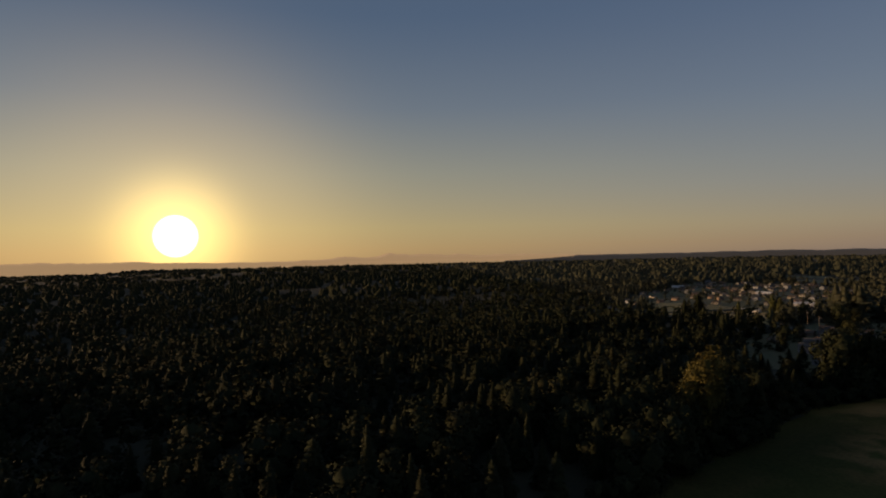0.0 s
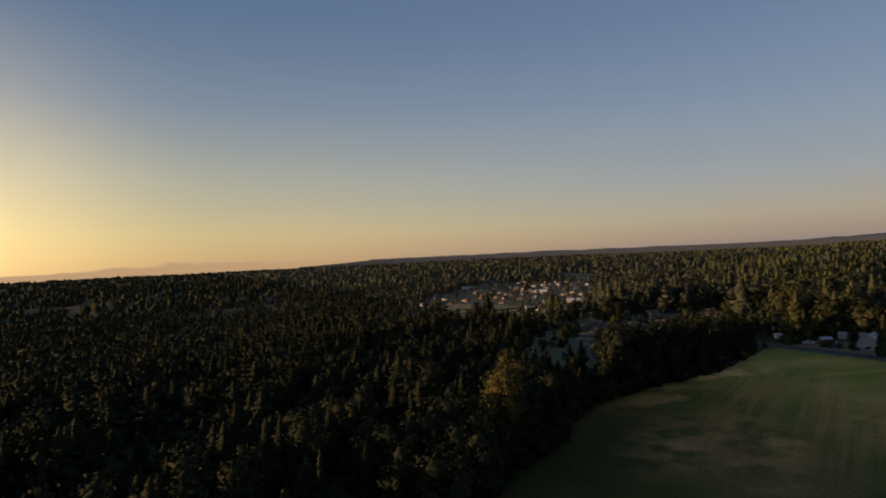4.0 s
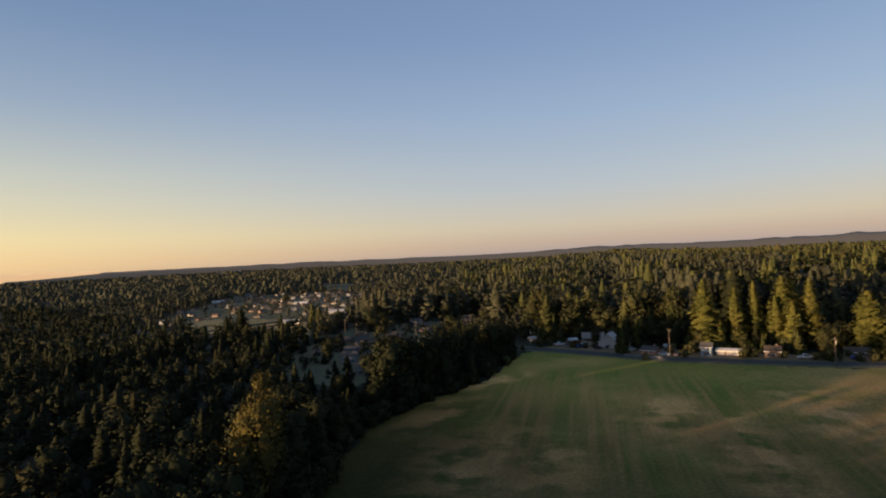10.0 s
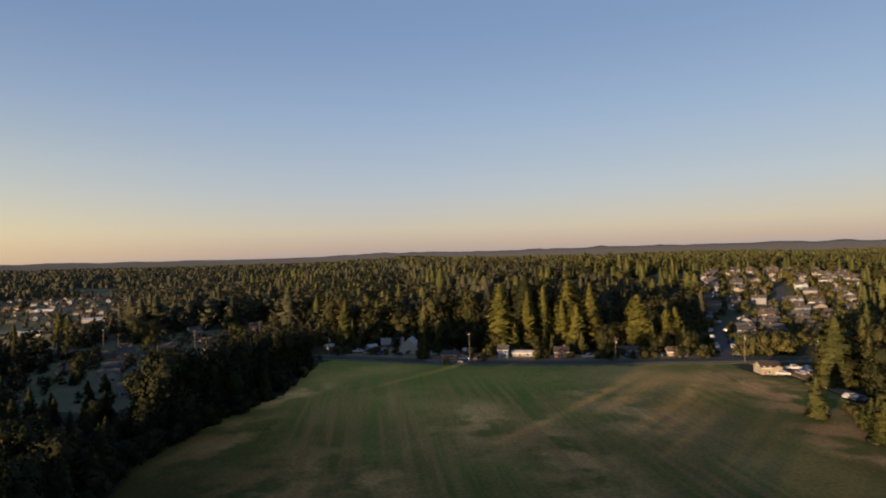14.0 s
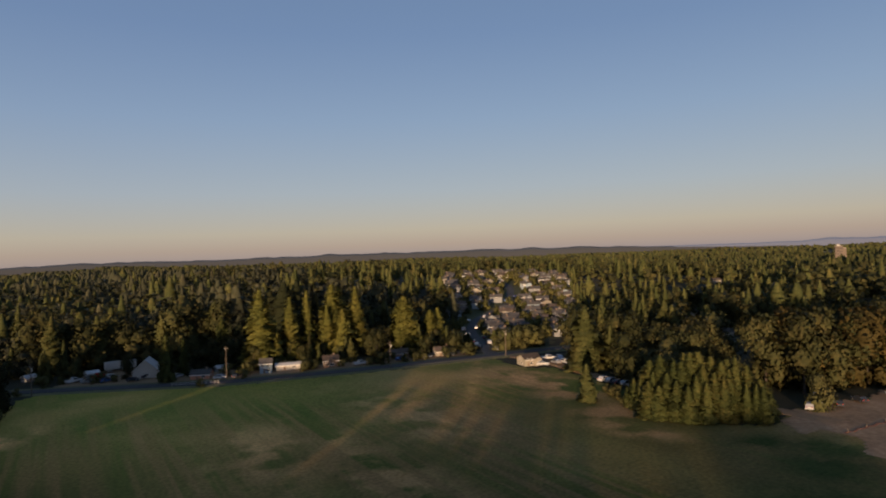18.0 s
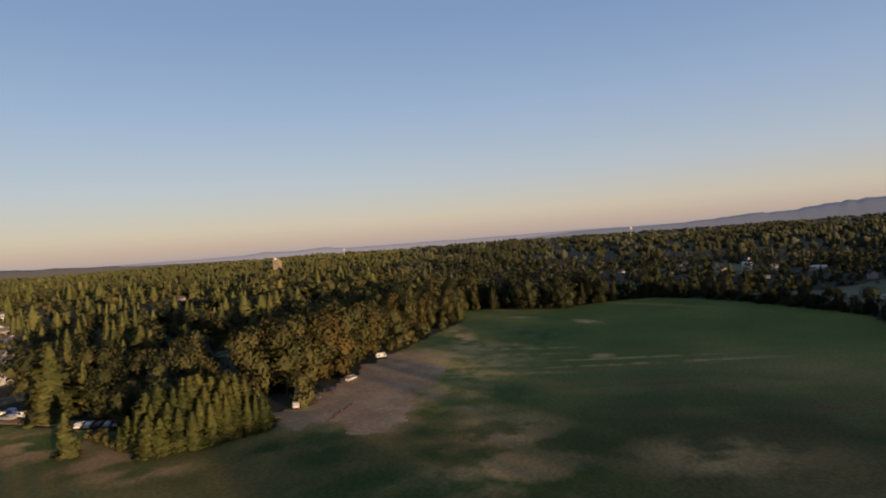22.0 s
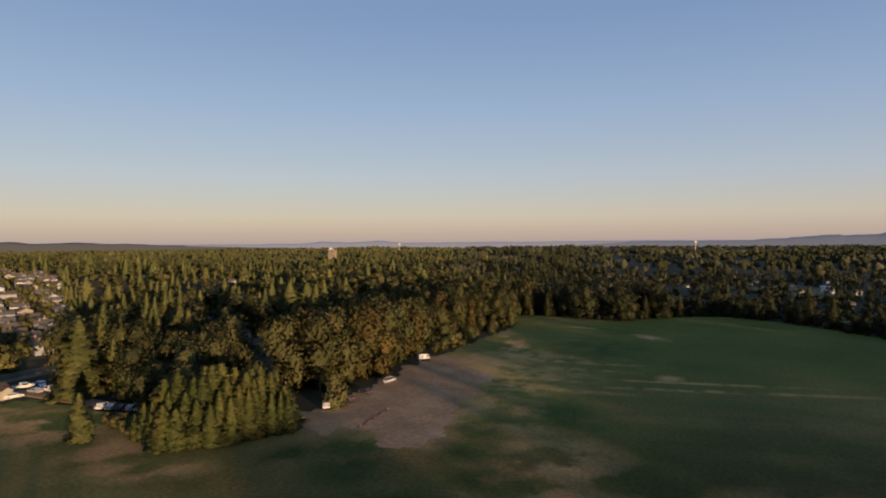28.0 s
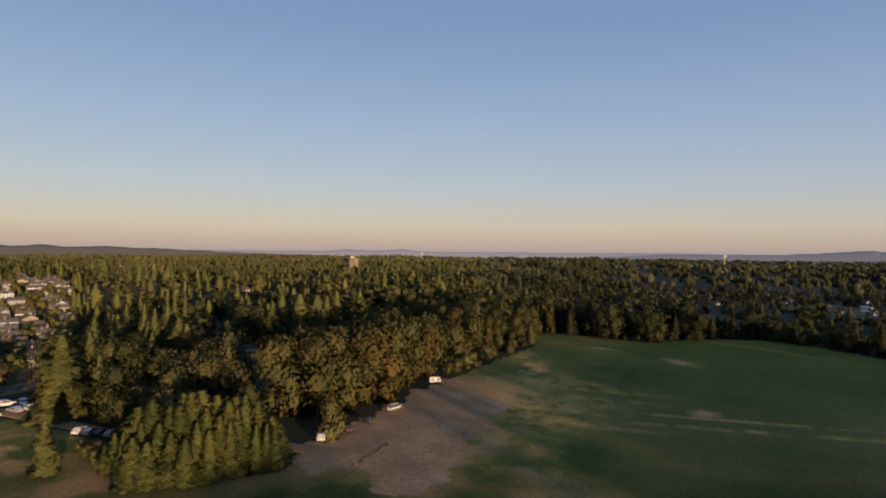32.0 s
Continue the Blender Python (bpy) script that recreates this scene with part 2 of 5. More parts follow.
BROWNROOF = shader("brown_shingles", ((0.066, 0.050, 0.040), (0.11, 0.084, 0.066)), 0.4, 4.0, 0.9, 0.02, single=0.45)
DARKROOF = shader("dark_brown_shingles", ((0.04, 0.032, 0.027), (0.07, 0.055, 0.045)), 0.4, 4.0, 0.9, 0.02)
TINROOF = shader("pale_metal_roof", ((0.42, 0.43, 0.44), (0.55, 0.55, 0.54)), 0.3, 2.0, 0.45, 0.0, 0.3)
PANE = glass("window_glass", (0.03, 0.035, 0.045))
TRIM = plain("trim_paint", (0.7, 0.69, 0.66), 0.5, 0.05)
DOORMAT = plain("door_paint", (0.16, 0.10, 0.07), 0.5, 0.1)
CONCRETE = shader("concrete", ((0.32, 0.31, 0.29), (0.42, 0.40, 0.37)), 0.2, 2.0, 0.9, 0.01)
WOODPOLE = shader("weathered_pole", ((0.09, 0.07, 0.055), (0.16, 0.13, 0.10)), 0.8, 6.0, 0.9, 0.01)
STEEL = plain("galvanised_steel", (0.45, 0.45, 0.46), 0.4, 0.1, 0.8)
RUBBER = plain("tyre_rubber", (0.025, 0.025, 0.026), 0.8, 0.1)
CARPAINT = {"white": plain("white_car_paint", (0.45, 0.45, 0.45), 0.25, 0.02), "silver": plain("silver_car_paint", (0.42, 0.43, 0.45), 0.25, 0.03, 0.5), "dark": plain("dark_car_paint", (0.03, 0.035, 0.045), 0.2, 0.05), "red": plain("red_car_paint", (0.35, 0.03, 0.025), 0.25, 0.05), "blue": plain("blue_car_paint", (0.05, 0.10, 0.24), 0.25, 0.05)}
LAMP_RED = plain("tail_lamp_red", (0.3, 0.02, 0.02), 0.3, 0.02)
LAMP_CLEAR = plain("headlamp_lens", (0.75, 0.75, 0.72), 0.15, 0.02)
ORANGE = plain("faded_orange_netting", (0.20, 0.085, 0.045), 0.7, 0.25)


# ---- mesh tools ----
def mesh_of(name, verts, tris, material, smooth=False, normals=None):
    """A mesh from arrays of points and triangles."""
    me = bpy.data.meshes.new(name)
    verts, tris = np.asarray(verts, np.float32), np.asarray(tris, np.int32)
    me.vertices.add(len(verts))
    me.vertices.foreach_set("co", verts.ravel())
    me.loops.add(tris.size)
    me.loops.foreach_set("vertex_index", tris.ravel())
    me.polygons.add(len(tris))
    me.polygons.foreach_set("loop_start", np.arange(0, tris.size, tris.shape[1], dtype=np.int32))
    me.update(calc_edges=True)
    me.validate()
    me.materials.append(material)
    if normals is not None:
        me.attributes.new("custom_normal", "FLOAT_VECTOR", "POINT").data.foreach_set("vector", np.asarray(normals, np.float32).ravel())
        smooth = True
    if smooth:
        me.polygons.foreach_set("use_smooth", np.ones(len(tris), bool))
    return me


class Shape:
    """Points and faces gathered piece by piece into one mesh."""

    def __init__(self):
        self.v, self.f = [], []

    def add(self, verts, faces, m=None):
        n = len(self.v)
        self.v += [tuple(m @ Vector(p)) if m else tuple(p) for p in verts]
        self.f += [tuple(i + n for i in f) for f in faces]
        return self

    def box(self, x0, y0, z0, x1, y1, z1, m=None, inset=0.0):
        """A box; inset narrows its top."""
        i = inset
        pts = [(x0, y0, z0), (x1, y0, z0), (x1, y1, z0), (x0, y1, z0), (x0 + i, y0 + i, z1), (x1 - i, y0 + i, z1), (x1 - i, y1 - i, z1), (x0 + i, y1 - i, z1)]
        return self.add(pts, [(3, 2, 1, 0), (4, 5, 6, 7), (0, 1, 5, 4), (1, 2, 6, 5), (2, 3, 7, 6), (3, 0, 4, 7)], m)

    def tube(self, a, b, r0, r1, sides=8):
        a, b = Vector(a), Vector(b)
        q = (b - a).to_track_quat("Z", "Y").to_matrix()
        ring = [Vector((math.cos(2 * math.pi * k / sides), math.sin(2 * math.pi * k / sides), 0)) for k in range(sides)]
        pts = [a + q @ (p * r0) for p in ring] + [b + q @ (p * r1) for p in ring]
        faces = [(k, (k + 1) % sides, sides + (k + 1) % sides, sides + k) for k in range(sides)]
        return self.add(pts, faces + [tuple(range(sides))[::-1], tuple(range(sides, 2 * sides))])

    def extrude(self, outline, y0, y1, m=None):
        """An outline in x and z, drawn out along y."""
        n = len(outline)
        pts = [(x, y0, z) for x, z in outline] + [(x, y1, z) for x, z in outline]
        return self.add(pts, [tuple(range(n)), tuple(range(n, 2 * n))[::-1]] + [((k + 1) % n, k, n + k, n + (k + 1) % n) for k in range(n)], m)

    def mesh(self, name, material):
        me = bpy.data.meshes.new(name)
        me.from_pydata(self.v, [], self.f)
        bm = bmesh.new()
        bm.from_mesh(me)
        bmesh.ops.recalc_face_normals(bm, faces=bm.faces)
        bm.to_mesh(me)
        bm.free()
        me.materials.append(material)
        return me


def part(name, shape, material, parent, label="", at=None):
    """Links a shape, or a finished mesh, as one mesh object under a thing or a part."""
    ob = new(name, shape.mesh(name, material) if isinstance(shape, Shape) else shape)
    ob.parent = parent
    if at is not None:
        ob.matrix_basis = at
    return tagged(ob, label)


def thing(name, m, label, category, group="", kind=""):
    ob = new(name)
    ob.empty_display_size = 0.3
    ob.matrix_basis = m
    return tagged(ob, label, category, group, kind)


def smooth01(a, b, x):
    t = np.clip((np.asarray(x, float) - a) / (b - a), 0, 1)
    return t * t * (3 - 2 * t)


def inside(poly, x, y):
    """Whether points lie in a polygon (arrays allowed)."""
    x, y = np.asarray(x, float), np.asarray(y, float)
    odd = np.zeros(x.shape, bool)
    for (ax, ay), (bx, by) in zip(poly, poly[1:] + poly[:1]):
        if ay != by:
            odd ^= ((ay > y) != (by > y)) & (x < (bx - ax) * (y - ay) / (by - ay) + ax)
    return odd


def near_line(line, x, y):
    """The distance to a polyline (arrays allowed)."""
    x, y = np.asarray(x, float), np.asarray(y, float)
    best = np.full(x.shape, 1e9)
    for (ax, ay), (bx, by) in zip(line, line[1:]):
        dx, dy = bx - ax, by - ay
        t = np.clip(((x - ax) * dx + (y - ay) * dy) / (dx * dx + dy * dy), 0, 1)
        best = np.minimum(best, np.hypot(x - ax - t * dx, y - ay - t * dy))
    return best


def wavy(x, y, size, seed=0.0):
    """A cheap smooth unevenness between about -1 and 1."""
    x, y = np.asarray(x, float) / size + seed, np.asarray(y, float) / size - 1.7 * seed
    return (np.sin(1.9 * x + 1.3 * np.sin(1.1 * y)) + np.sin(2.3 * y + 1.1 * np.sin(1.7 * x + 2)) + 0.6 * np.sin(3.7 * x - 2.9 * y)) / 2.6

# ---- the land ----
FIELD = [(-43, -130), (-44, 40), (-47, 80), (-51, 110), (-54, 148), (-47, 172), (-32, 203), (-26, 236), (-24, 262), (-16, 268), (37, 237), (87, 221), (128, 212), (126, 204), (126, 190), (133, 186), (131, 165), (128, 148), (120, 138), (113, 135.5), (110.5, 124), (113.5, 116), (120, 107.5), (128, 104.5), (141, 108), (153, 105), (176, 99), (217, 96), (300, 78), (356, 86), (342, 55), (330, 29), (358, -20), (331, -46), (300, -70), (259, -92), (194, -90), (161, -80), (120, -110), (60, -150)]
ROAD = [(-420, 470), (-300, 400), (-180, 345), (-60, 291), (-18, 274), (37, 243.5), (87, 227.5), (131, 219), (165, 214), (215, 190), (260, 160)]
LANE = [(137, 215), (140, 195), (135, 165), (134, 148), (141, 122), (136, 106), (139, 96)]
STREET = [(133, 220), (150, 252), (166, 284), (190, 312), (236, 338), (280, 392), (296, 470)]
SUBURB = [(139, 228), (163, 222), (200, 246), (240, 282), (285, 333), (346, 402), (338, 470), (325, 520), (296, 505), (232, 410), (186, 336), (160, 285)]
LOT = [(130, 104.5), (127, 96), (126, 86), (121, 76), (134, 71.5), (150, 75), (172, 70), (190, 73), (209, 86), (221, 96), (196, 99), (176, 100), (153, 105), (141, 107)]
NW_FIELDS = [[(-361, 500), (-326, 494), (-258, 400), (-270, 384), (-296, 388)], [(-296, 484), (-232, 466), (-222, 446), (-160, 340), (-166, 318), (-190, 330), (-246, 402)]]
ESTATE = [(-520, 830), (-400, 480), (-290, 460), (-215, 480), (-220, 640), (-330, 800)]
HAMLET = [(-150, 372), (-142, 255), (-108, 206), (-80, 196), (-70, 240), (-62, 290), (-38, 345), (-68, 415), (-110, 400)]
YARDS = [(-14, 276), (37, 249), (87, 233), (130, 225), (128, 240), (80, 248), (58, 262), (30, 270), (22, 300), (-6, 305)]
SCRUB = [(215, -112), (262, -108), (330, -70), (420, -130), (470, -230), (330, -260), (230, -190)]
TOWN_FIELDS = [[(-592, 1200), (-379, 1067), (-286, 804), (-399, 888)], [(560, -130), (700, -110), (760, -180), (600, -200)], [(460, -40), (560, -60), (600, -20), (480, 0)]]
CENTRE = (20.0, 60.0)


def land(x, y):
    """The height of the ground (arrays allowed)."""
    x, y = np.asarray(x, float), np.asarray(y, float)
    far = np.hypot(x - CENTRE[0], y - CENTRE[1])
    z = -20.0 * smooth01(-110, -560, x) * smooth01(700, 300, y)
    z = z + 19.0 * smooth01(0, 240, (x - 150) * 0.5 + (y - 275) * 0.866) * smooth01(70, 190, x) * smooth01(560, 380, x)
    z = z - 9.0 * smooth01(345, 400, x) * smooth01(120, 60, y) * smooth01(1400, 700, far)
    z = z + 1.5 * np.exp(-((x - 335) ** 2 + (y + 42) ** 2) / 2 / 38.0**2)
    z = z + 2.0 * wavy(x, y, 130, 0.3) * smooth01(330, 520, far) + 6.0 * wavy(x, y, 700, 1.3) * smooth01(500, 1500, far)
    z = z + 0.9 * smooth01(20, 110, x) * smooth01(150, 205, y)
    return z - 1.0 * smooth01(-20, -60, x) * smooth01(300, 200, y)


def make_ground():
    turns, rings = 240, [0.0, 15.0, 30.0]
    while rings[-1] < 4850:
        rings.append(rings[-1] * 1.055 + 3)
    a = np.arange(turns) * 2 * math.pi / turns
    r = np.array(rings[1:])
    x, y = CENTRE[0] + np.outer(r, np.cos(a)), CENTRE[1] + np.outer(r, np.sin(a))
    pts = np.stack([x, y, land(x, y)], -1).reshape(-1, 3)
    pts = np.concatenate([pts, [[*CENTRE, land(*CENTRE)]]])
    k, j = np.meshgrid(np.arange(turns), np.arange(len(r) - 1))
    p, q = (j * turns + k).ravel(), (j * turns + (k + 1) % turns).ravel()
    tris = np.concatenate([np.stack([p, p + turns, q + turns], 1), np.stack([p, q + turns, q], 1), np.stack([np.full(turns, len(pts) - 1), np.arange(turns), (np.arange(turns) + 1) % turns], 1)])
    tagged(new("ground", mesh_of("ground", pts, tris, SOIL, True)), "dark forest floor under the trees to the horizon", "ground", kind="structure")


make_ground()


def sheet(name, poly, step, lift, material, label, category, ragged=1.0):
    """A patch of ground cover that follows the land, with an uneven edge."""
    xs, ys = [p[0] for p in poly], [p[1] for p in poly]
    gx, gy = np.arange(min(xs) - step, max(xs) + 2 * step, step), np.arange(min(ys) - step, max(ys) + 2 * step, step)
    x, y = np.meshgrid(gx, gy)
    mx, my = x[:-1, :-1] + step / 2, y[:-1, :-1] + step / 2
    keep = inside(poly, mx + ragged * wavy(mx, my, 7), my + ragged * wavy(mx, my, 6, 2.2))
    j, k = np.nonzero(keep)
    n = x.shape[1]
    quads = np.stack([j * n + k, j * n + k + 1, (j + 1) * n + k + 1, (j + 1) * n + k], 1)
    used, back = np.unique(quads, return_inverse=True)
    px, py = x.ravel()[used], y.ravel()[used]
    me = mesh_of(name, np.stack([px, py, land(px, py) + lift], 1), back.reshape(-1, 4), material, True)
    return tagged(new(name, me), label, category, kind="structure")


def field_material():
    """Mown grass: greens, dry browns in drifts, faint rows, straw-coloured sun streaks, painted sun and shade."""
    m = bpy.data.materials.new("field_grass")
    m.use_nodes = True
    nt = m.node_tree
    bsdf = nt.nodes["Principled BSDF"]
    bsdf.inputs["Roughness"].default_value, bsdf.inputs["Specular IOR Level"].default_value = 0.95, 0.1
    geo = nt.nodes.new("ShaderNodeNewGeometry")

    def noise_at(scale, detail, stretch=(1, 1, 1), turn=0.0):
        place = nt.nodes.new("ShaderNodeMapping")
        place.inputs["Scale"].default_value, place.inputs["Rotation"].default_value = stretch, (0, 0, radians(turn))
        tex = nt.nodes.new("ShaderNodeTexNoise")
        tex.inputs["Scale"].default_value, tex.inputs["Detail"].default_value = scale, detail
        nt.links.new(geo.outputs["Position"], place.inputs["Vector"])
        nt.links.new(place.outputs[0], tex.inputs["Vector"])
        return tex.outputs[0]

    def ramp_of(value, low, high):
        r = nt.nodes.new("ShaderNodeMapRange")
        r.inputs["From Min"].default_value, r.inputs["From Max"].default_value = low, high
        nt.links.new(value, r.inputs["Value"])
        return r.outputs[0]

    def blend(fac, a, b):
        mix = nt.nodes.new("ShaderNodeMix")
        mix.data_type = "RGBA"
        for socket, value in ((mix.inputs["Factor"], fac), (mix.inputs["A"], a), (mix.inputs["B"], b)):
            if isinstance(value, tuple):
                socket.default_value = (*value, 1)
            else:
                nt.links.new(value, socket)
        return mix.outputs["Result"]

    def times(a, b):
        t = nt.nodes.new("ShaderNodeMath")
        t.operation = "MULTIPLY"
        nt.links.new(a, t.inputs[0])
        if isinstance(b, float):
            t.inputs[1].default_value = b
        else:
            nt.links.new(b, t.inputs[1])
        return t.outputs[0]

    green = blend(ramp_of(noise_at(0.02, 5), 0.35, 0.65), (0.082, 0.112, 0.026), (0.160, 0.150, 0.046))
    dry = blend(ramp_of(noise_at(0.05, 6), 0.35, 0.7), (0.36, 0.225, 0.10), (0.52, 0.345, 0.17))
    both = blend(times(ramp_of(noise_at(0.016, 6), 0.50, 0.66), 0.45), green, dry)
    bands = times(ramp_of(noise_at(0.11, 2, (1, 0.05, 1), 6), 0.46, 0.58), ramp_of(noise_at(0.009, 3), 0.42, 0.58))
    both = blend(times(bands, 0.65), both, (0.21, 0.145, 0.062))
    # dry drifts where soil is thin, straw-yellow swaths of painted sun, a lusher east
    def drifts(places):
        most = None
        for cx, cy, rx, ry, turn in places:
            place = nt.nodes.new("ShaderNodeMapping")
            place.vector_type = "TEXTURE"
            place.inputs["Location"].default_value, place.inputs["Rotation"].default_value, place.inputs["Scale"].default_value = (cx, cy, 0), (0, 0, radians(turn)), (rx, ry, 200)
            nt.links.new(geo.outputs["Position"], place.inputs["Vector"])
            size = nt.nodes.new("ShaderNodeVectorMath")
            size.operation = "LENGTH"
            nt.links.new(place.outputs[0], size.inputs[0])
            here = ramp_of(size.outputs["Value"], 1.5, 0.4)
            if most is not None:
                high = nt.nodes.new("ShaderNodeMath")
                high.operation = "MAXIMUM"
                nt.links.new(most, high.inputs[0])
                nt.links.new(here, high.inputs[1])
                here = high.outputs[0]
            most = here
        return most

    split = nt.nodes.new("ShaderNodeSeparateXYZ")
    nt.links.new(geo.outputs["Position"], split.inputs[0])
    lush = times(ramp_of(split.outputs["X"], 150.0, 215.0), ramp_of(split.outputs["Y"], 85.0, 30.0))
    rich = blend(ramp_of(noise_at(0.03, 5), 0.35, 0.7), (0.064, 0.094, 0.021), (0.104, 0.124, 0.031))
    both = blend(times(lush, 0.9), both, rich)
    # near ground darkened in colour, standing in for the lens's vignetting
    near_dark = times(drifts(((126, 2, 60, 40, 0), (60, 30, 30, 40, 0))), ramp_of(noise_at(0.05, 6), 0.28, 0.5))
    both = blend(times(near_dark, 0.5), both, (0.036, 0.042, 0.017))
    worn = times(drifts(((119, 49, 12, 14, 20), (97, 48, 13, 16, 10), (147, 63, 12, 16, -30), (197, 17.5, 4.5, 3.5, 0), (208, 74, 18, 8, 10), (102, 6, 10, 16, 0), (-27, 204, 16, 6, 55), (100, 76, 6, 5, 0), (-38, 160, 20, 9, 70), (106, 134, 10, 9, 40), (116, 172, 12, 26, 0), (112, 158, 9, 9, 0), (250, 72, 36, 5, 12), (-20, 120, 14, 26, 0), (26, 157, 12, 22, 0), (40, 128, 9, 44, 4), (67, 160, 12, 30, 0), (308, 52, 12, 4, 60), (277, 16, 9, 4, 30), (226, 52, 18, 5, 85), (99, 120, 5, 10, 20), (-4, 116, 10, 20, 0))), ramp_of(noise_at(0.085, 6), 0.43, 0.55))
    both = blend(times(worn, 0.95), both, dry)
    bare = times(drifts(((143, 90, 15, 11, -12), (172, 86, 26, 10, 6), (205, 85, 18, 8, 4), (134, 99, 10, 4, 0), (127, 76, 7, 7, 30), (152, 74, 12, 7, 0))), ramp_of(noise_at(0.09, 6), 0.36, 0.50))
    both = blend(times(bare, 0.92), both, blend(ramp_of(noise_at(0.06, 6), 0.36, 0.64), (0.27, 0.175, 0.092), (0.42, 0.285, 0.165)))
    lusher = times(drifts(((118, 89, 8, 8, 0), (107, 84, 9, 8, 0), (121, 64, 7, 7, 0), (112, 99, 7, 5, 0), (135, 64, 6, 6, 0), (152, 48, 16, 9, 0), (178, 63, 10, 6, 0), (108, 60, 6, 8, 0), (90, 70, 12, 16, 0), (240, 40, 30, 18, 0))), ramp_of(noise_at(0.1, 6), 0.34, 0.5))
    both = blend(times(lusher, 0.9), both, blend(ramp_of(noise_at(0.12, 5), 0.35, 0.65), (0.034, 0.066, 0.015), (0.070, 0.100, 0.026)))
    # sunlit streaks and a sunlit patch painted as straw-coloured grass
    straw = times(drifts(((193, 62, 17, 19, 10), (208, 68, 18, 10, 20), (178, 60, 12, 9, 0), (222, 62, 14, 8, 0), (217, 48, 20, 2.6, 85), (176, 48, 16, 2.2, 85), (183, 5, 34, 1.7, 92), (192, 12, 28, 1.5, 90), (190, 55, 15, 2.4, 80), (205, 48, 18, 2.2, 86), (101, 187, 30, 2.0, 53))), ramp_of(noise_at(0.16, 5), 0.36, 0.58))
    both = blend(times(straw, 0.85), both, (0.38, 0.265, 0.105))
    rows = times(ramp_of(noise_at(0.38, 2, (1, 0.03, 1), 4), 0.45, 0.58), drifts(((38, 140, 17, 60, 4), (8, 150, 9, 50, 6), (78, 160, 12, 50, -14), (-14, 150, 9, 50, 8), (105, 178, 12, 30, -30), (60, 110, 14, 60, 0))))
    poor = nt.nodes.new("ShaderNodeMath")
    poor.operation = "SUBTRACT"
    poor.inputs[0].default_value = 0.75
    nt.links.new(times(lush, 0.7), poor.inputs[1])
    both = blend(times(rows, poor.outputs[0]), both, (0.26, 0.175, 0.08))
    # shade painted over the south and western edge, sun painted over the north
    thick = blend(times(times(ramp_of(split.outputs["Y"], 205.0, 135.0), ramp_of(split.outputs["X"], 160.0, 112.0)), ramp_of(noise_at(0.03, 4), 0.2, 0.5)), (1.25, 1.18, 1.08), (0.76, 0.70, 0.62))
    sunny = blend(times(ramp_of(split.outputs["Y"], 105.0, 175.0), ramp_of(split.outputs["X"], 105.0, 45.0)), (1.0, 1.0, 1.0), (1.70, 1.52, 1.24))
    west_shade = blend(times(ramp_of(split.outputs["X"], 4.0, -38.0), ramp_of(split.outputs["Y"], 225.0, 165.0)), (1.0, 1.0, 1.0), (0.42, 0.41, 0.38))
    for layer in (thick, sunny, west_shade):
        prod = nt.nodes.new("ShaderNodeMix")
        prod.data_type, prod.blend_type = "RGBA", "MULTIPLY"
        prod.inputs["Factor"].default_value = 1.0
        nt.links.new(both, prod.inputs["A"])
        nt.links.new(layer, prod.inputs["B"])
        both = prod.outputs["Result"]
    fine = blend(ramp_of(noise_at(1.2, 4), 0.3, 0.7), (0.72, 0.74, 0.7), (1.25, 1.22, 1.2))
    prod = nt.nodes.new("ShaderNodeMix")
    prod.data_type, prod.blend_type = "RGBA", "MULTIPLY"
    prod.inputs["Factor"].default_value = 1.0
    nt.links.new(both, prod.inputs["A"])
    nt.links.new(fine, prod.inputs["B"])
    nt.links.new(prod.outputs["Result"], bsdf.inputs["Base Color"])
    bump = nt.nodes.new("ShaderNodeBump")
    bump.inputs["Strength"].default_value, bump.inputs["Distance"].default_value = 0.6, 0.12
    nt.links.new(noise_at(0.9, 5), bump.inputs["Height"])
    nt.links.new(bump.outputs[0], bsdf.inputs["Normal"])
    return m


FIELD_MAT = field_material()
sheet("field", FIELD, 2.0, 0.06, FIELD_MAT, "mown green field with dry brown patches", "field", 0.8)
sheet("dirt_lot", LOT, 1.0, 0.10, DIRT, "bare brown dirt lot at the edge of the wood", "lot", 5.5)
sheet("suburb_lawn", SUBURB, 3.0, 0.06, LAWN, "green and dry lawns between the houses", "lawn", 2.0)
sheet("yard", YARDS, 1.5, 0.10, GRAVEL, "gravel yards of the roadside houses", "yard", 1.0)
sheet("scrubland", SCRUB, 3.0, 0.06, MEADOW, "rough meadow with scattered bushes beyond the hedge", "meadow", 3.0)
sheet("estate_lawn", ESTATE, 4.0, 0.06, MEADOW, "lawns between the distant estate houses", "lawn", 3.0)
sheet("hamlet_lawn", HAMLET, 2.0, 0.06, MEADOW, "dry lawns round the houses behind the hedge", "lawn", 2.0)
for poly in NW_FIELDS:
    sheet("stubble_field", poly, 3.0, 0.06, STRAW, "pale straw-coloured field between woods", "field", 3.0)
for poly in TOWN_FIELDS:
    sheet("far_field", poly, 4.0, 0.06, MEADOW, "distant olive clearing between woods", "field", 4.0)


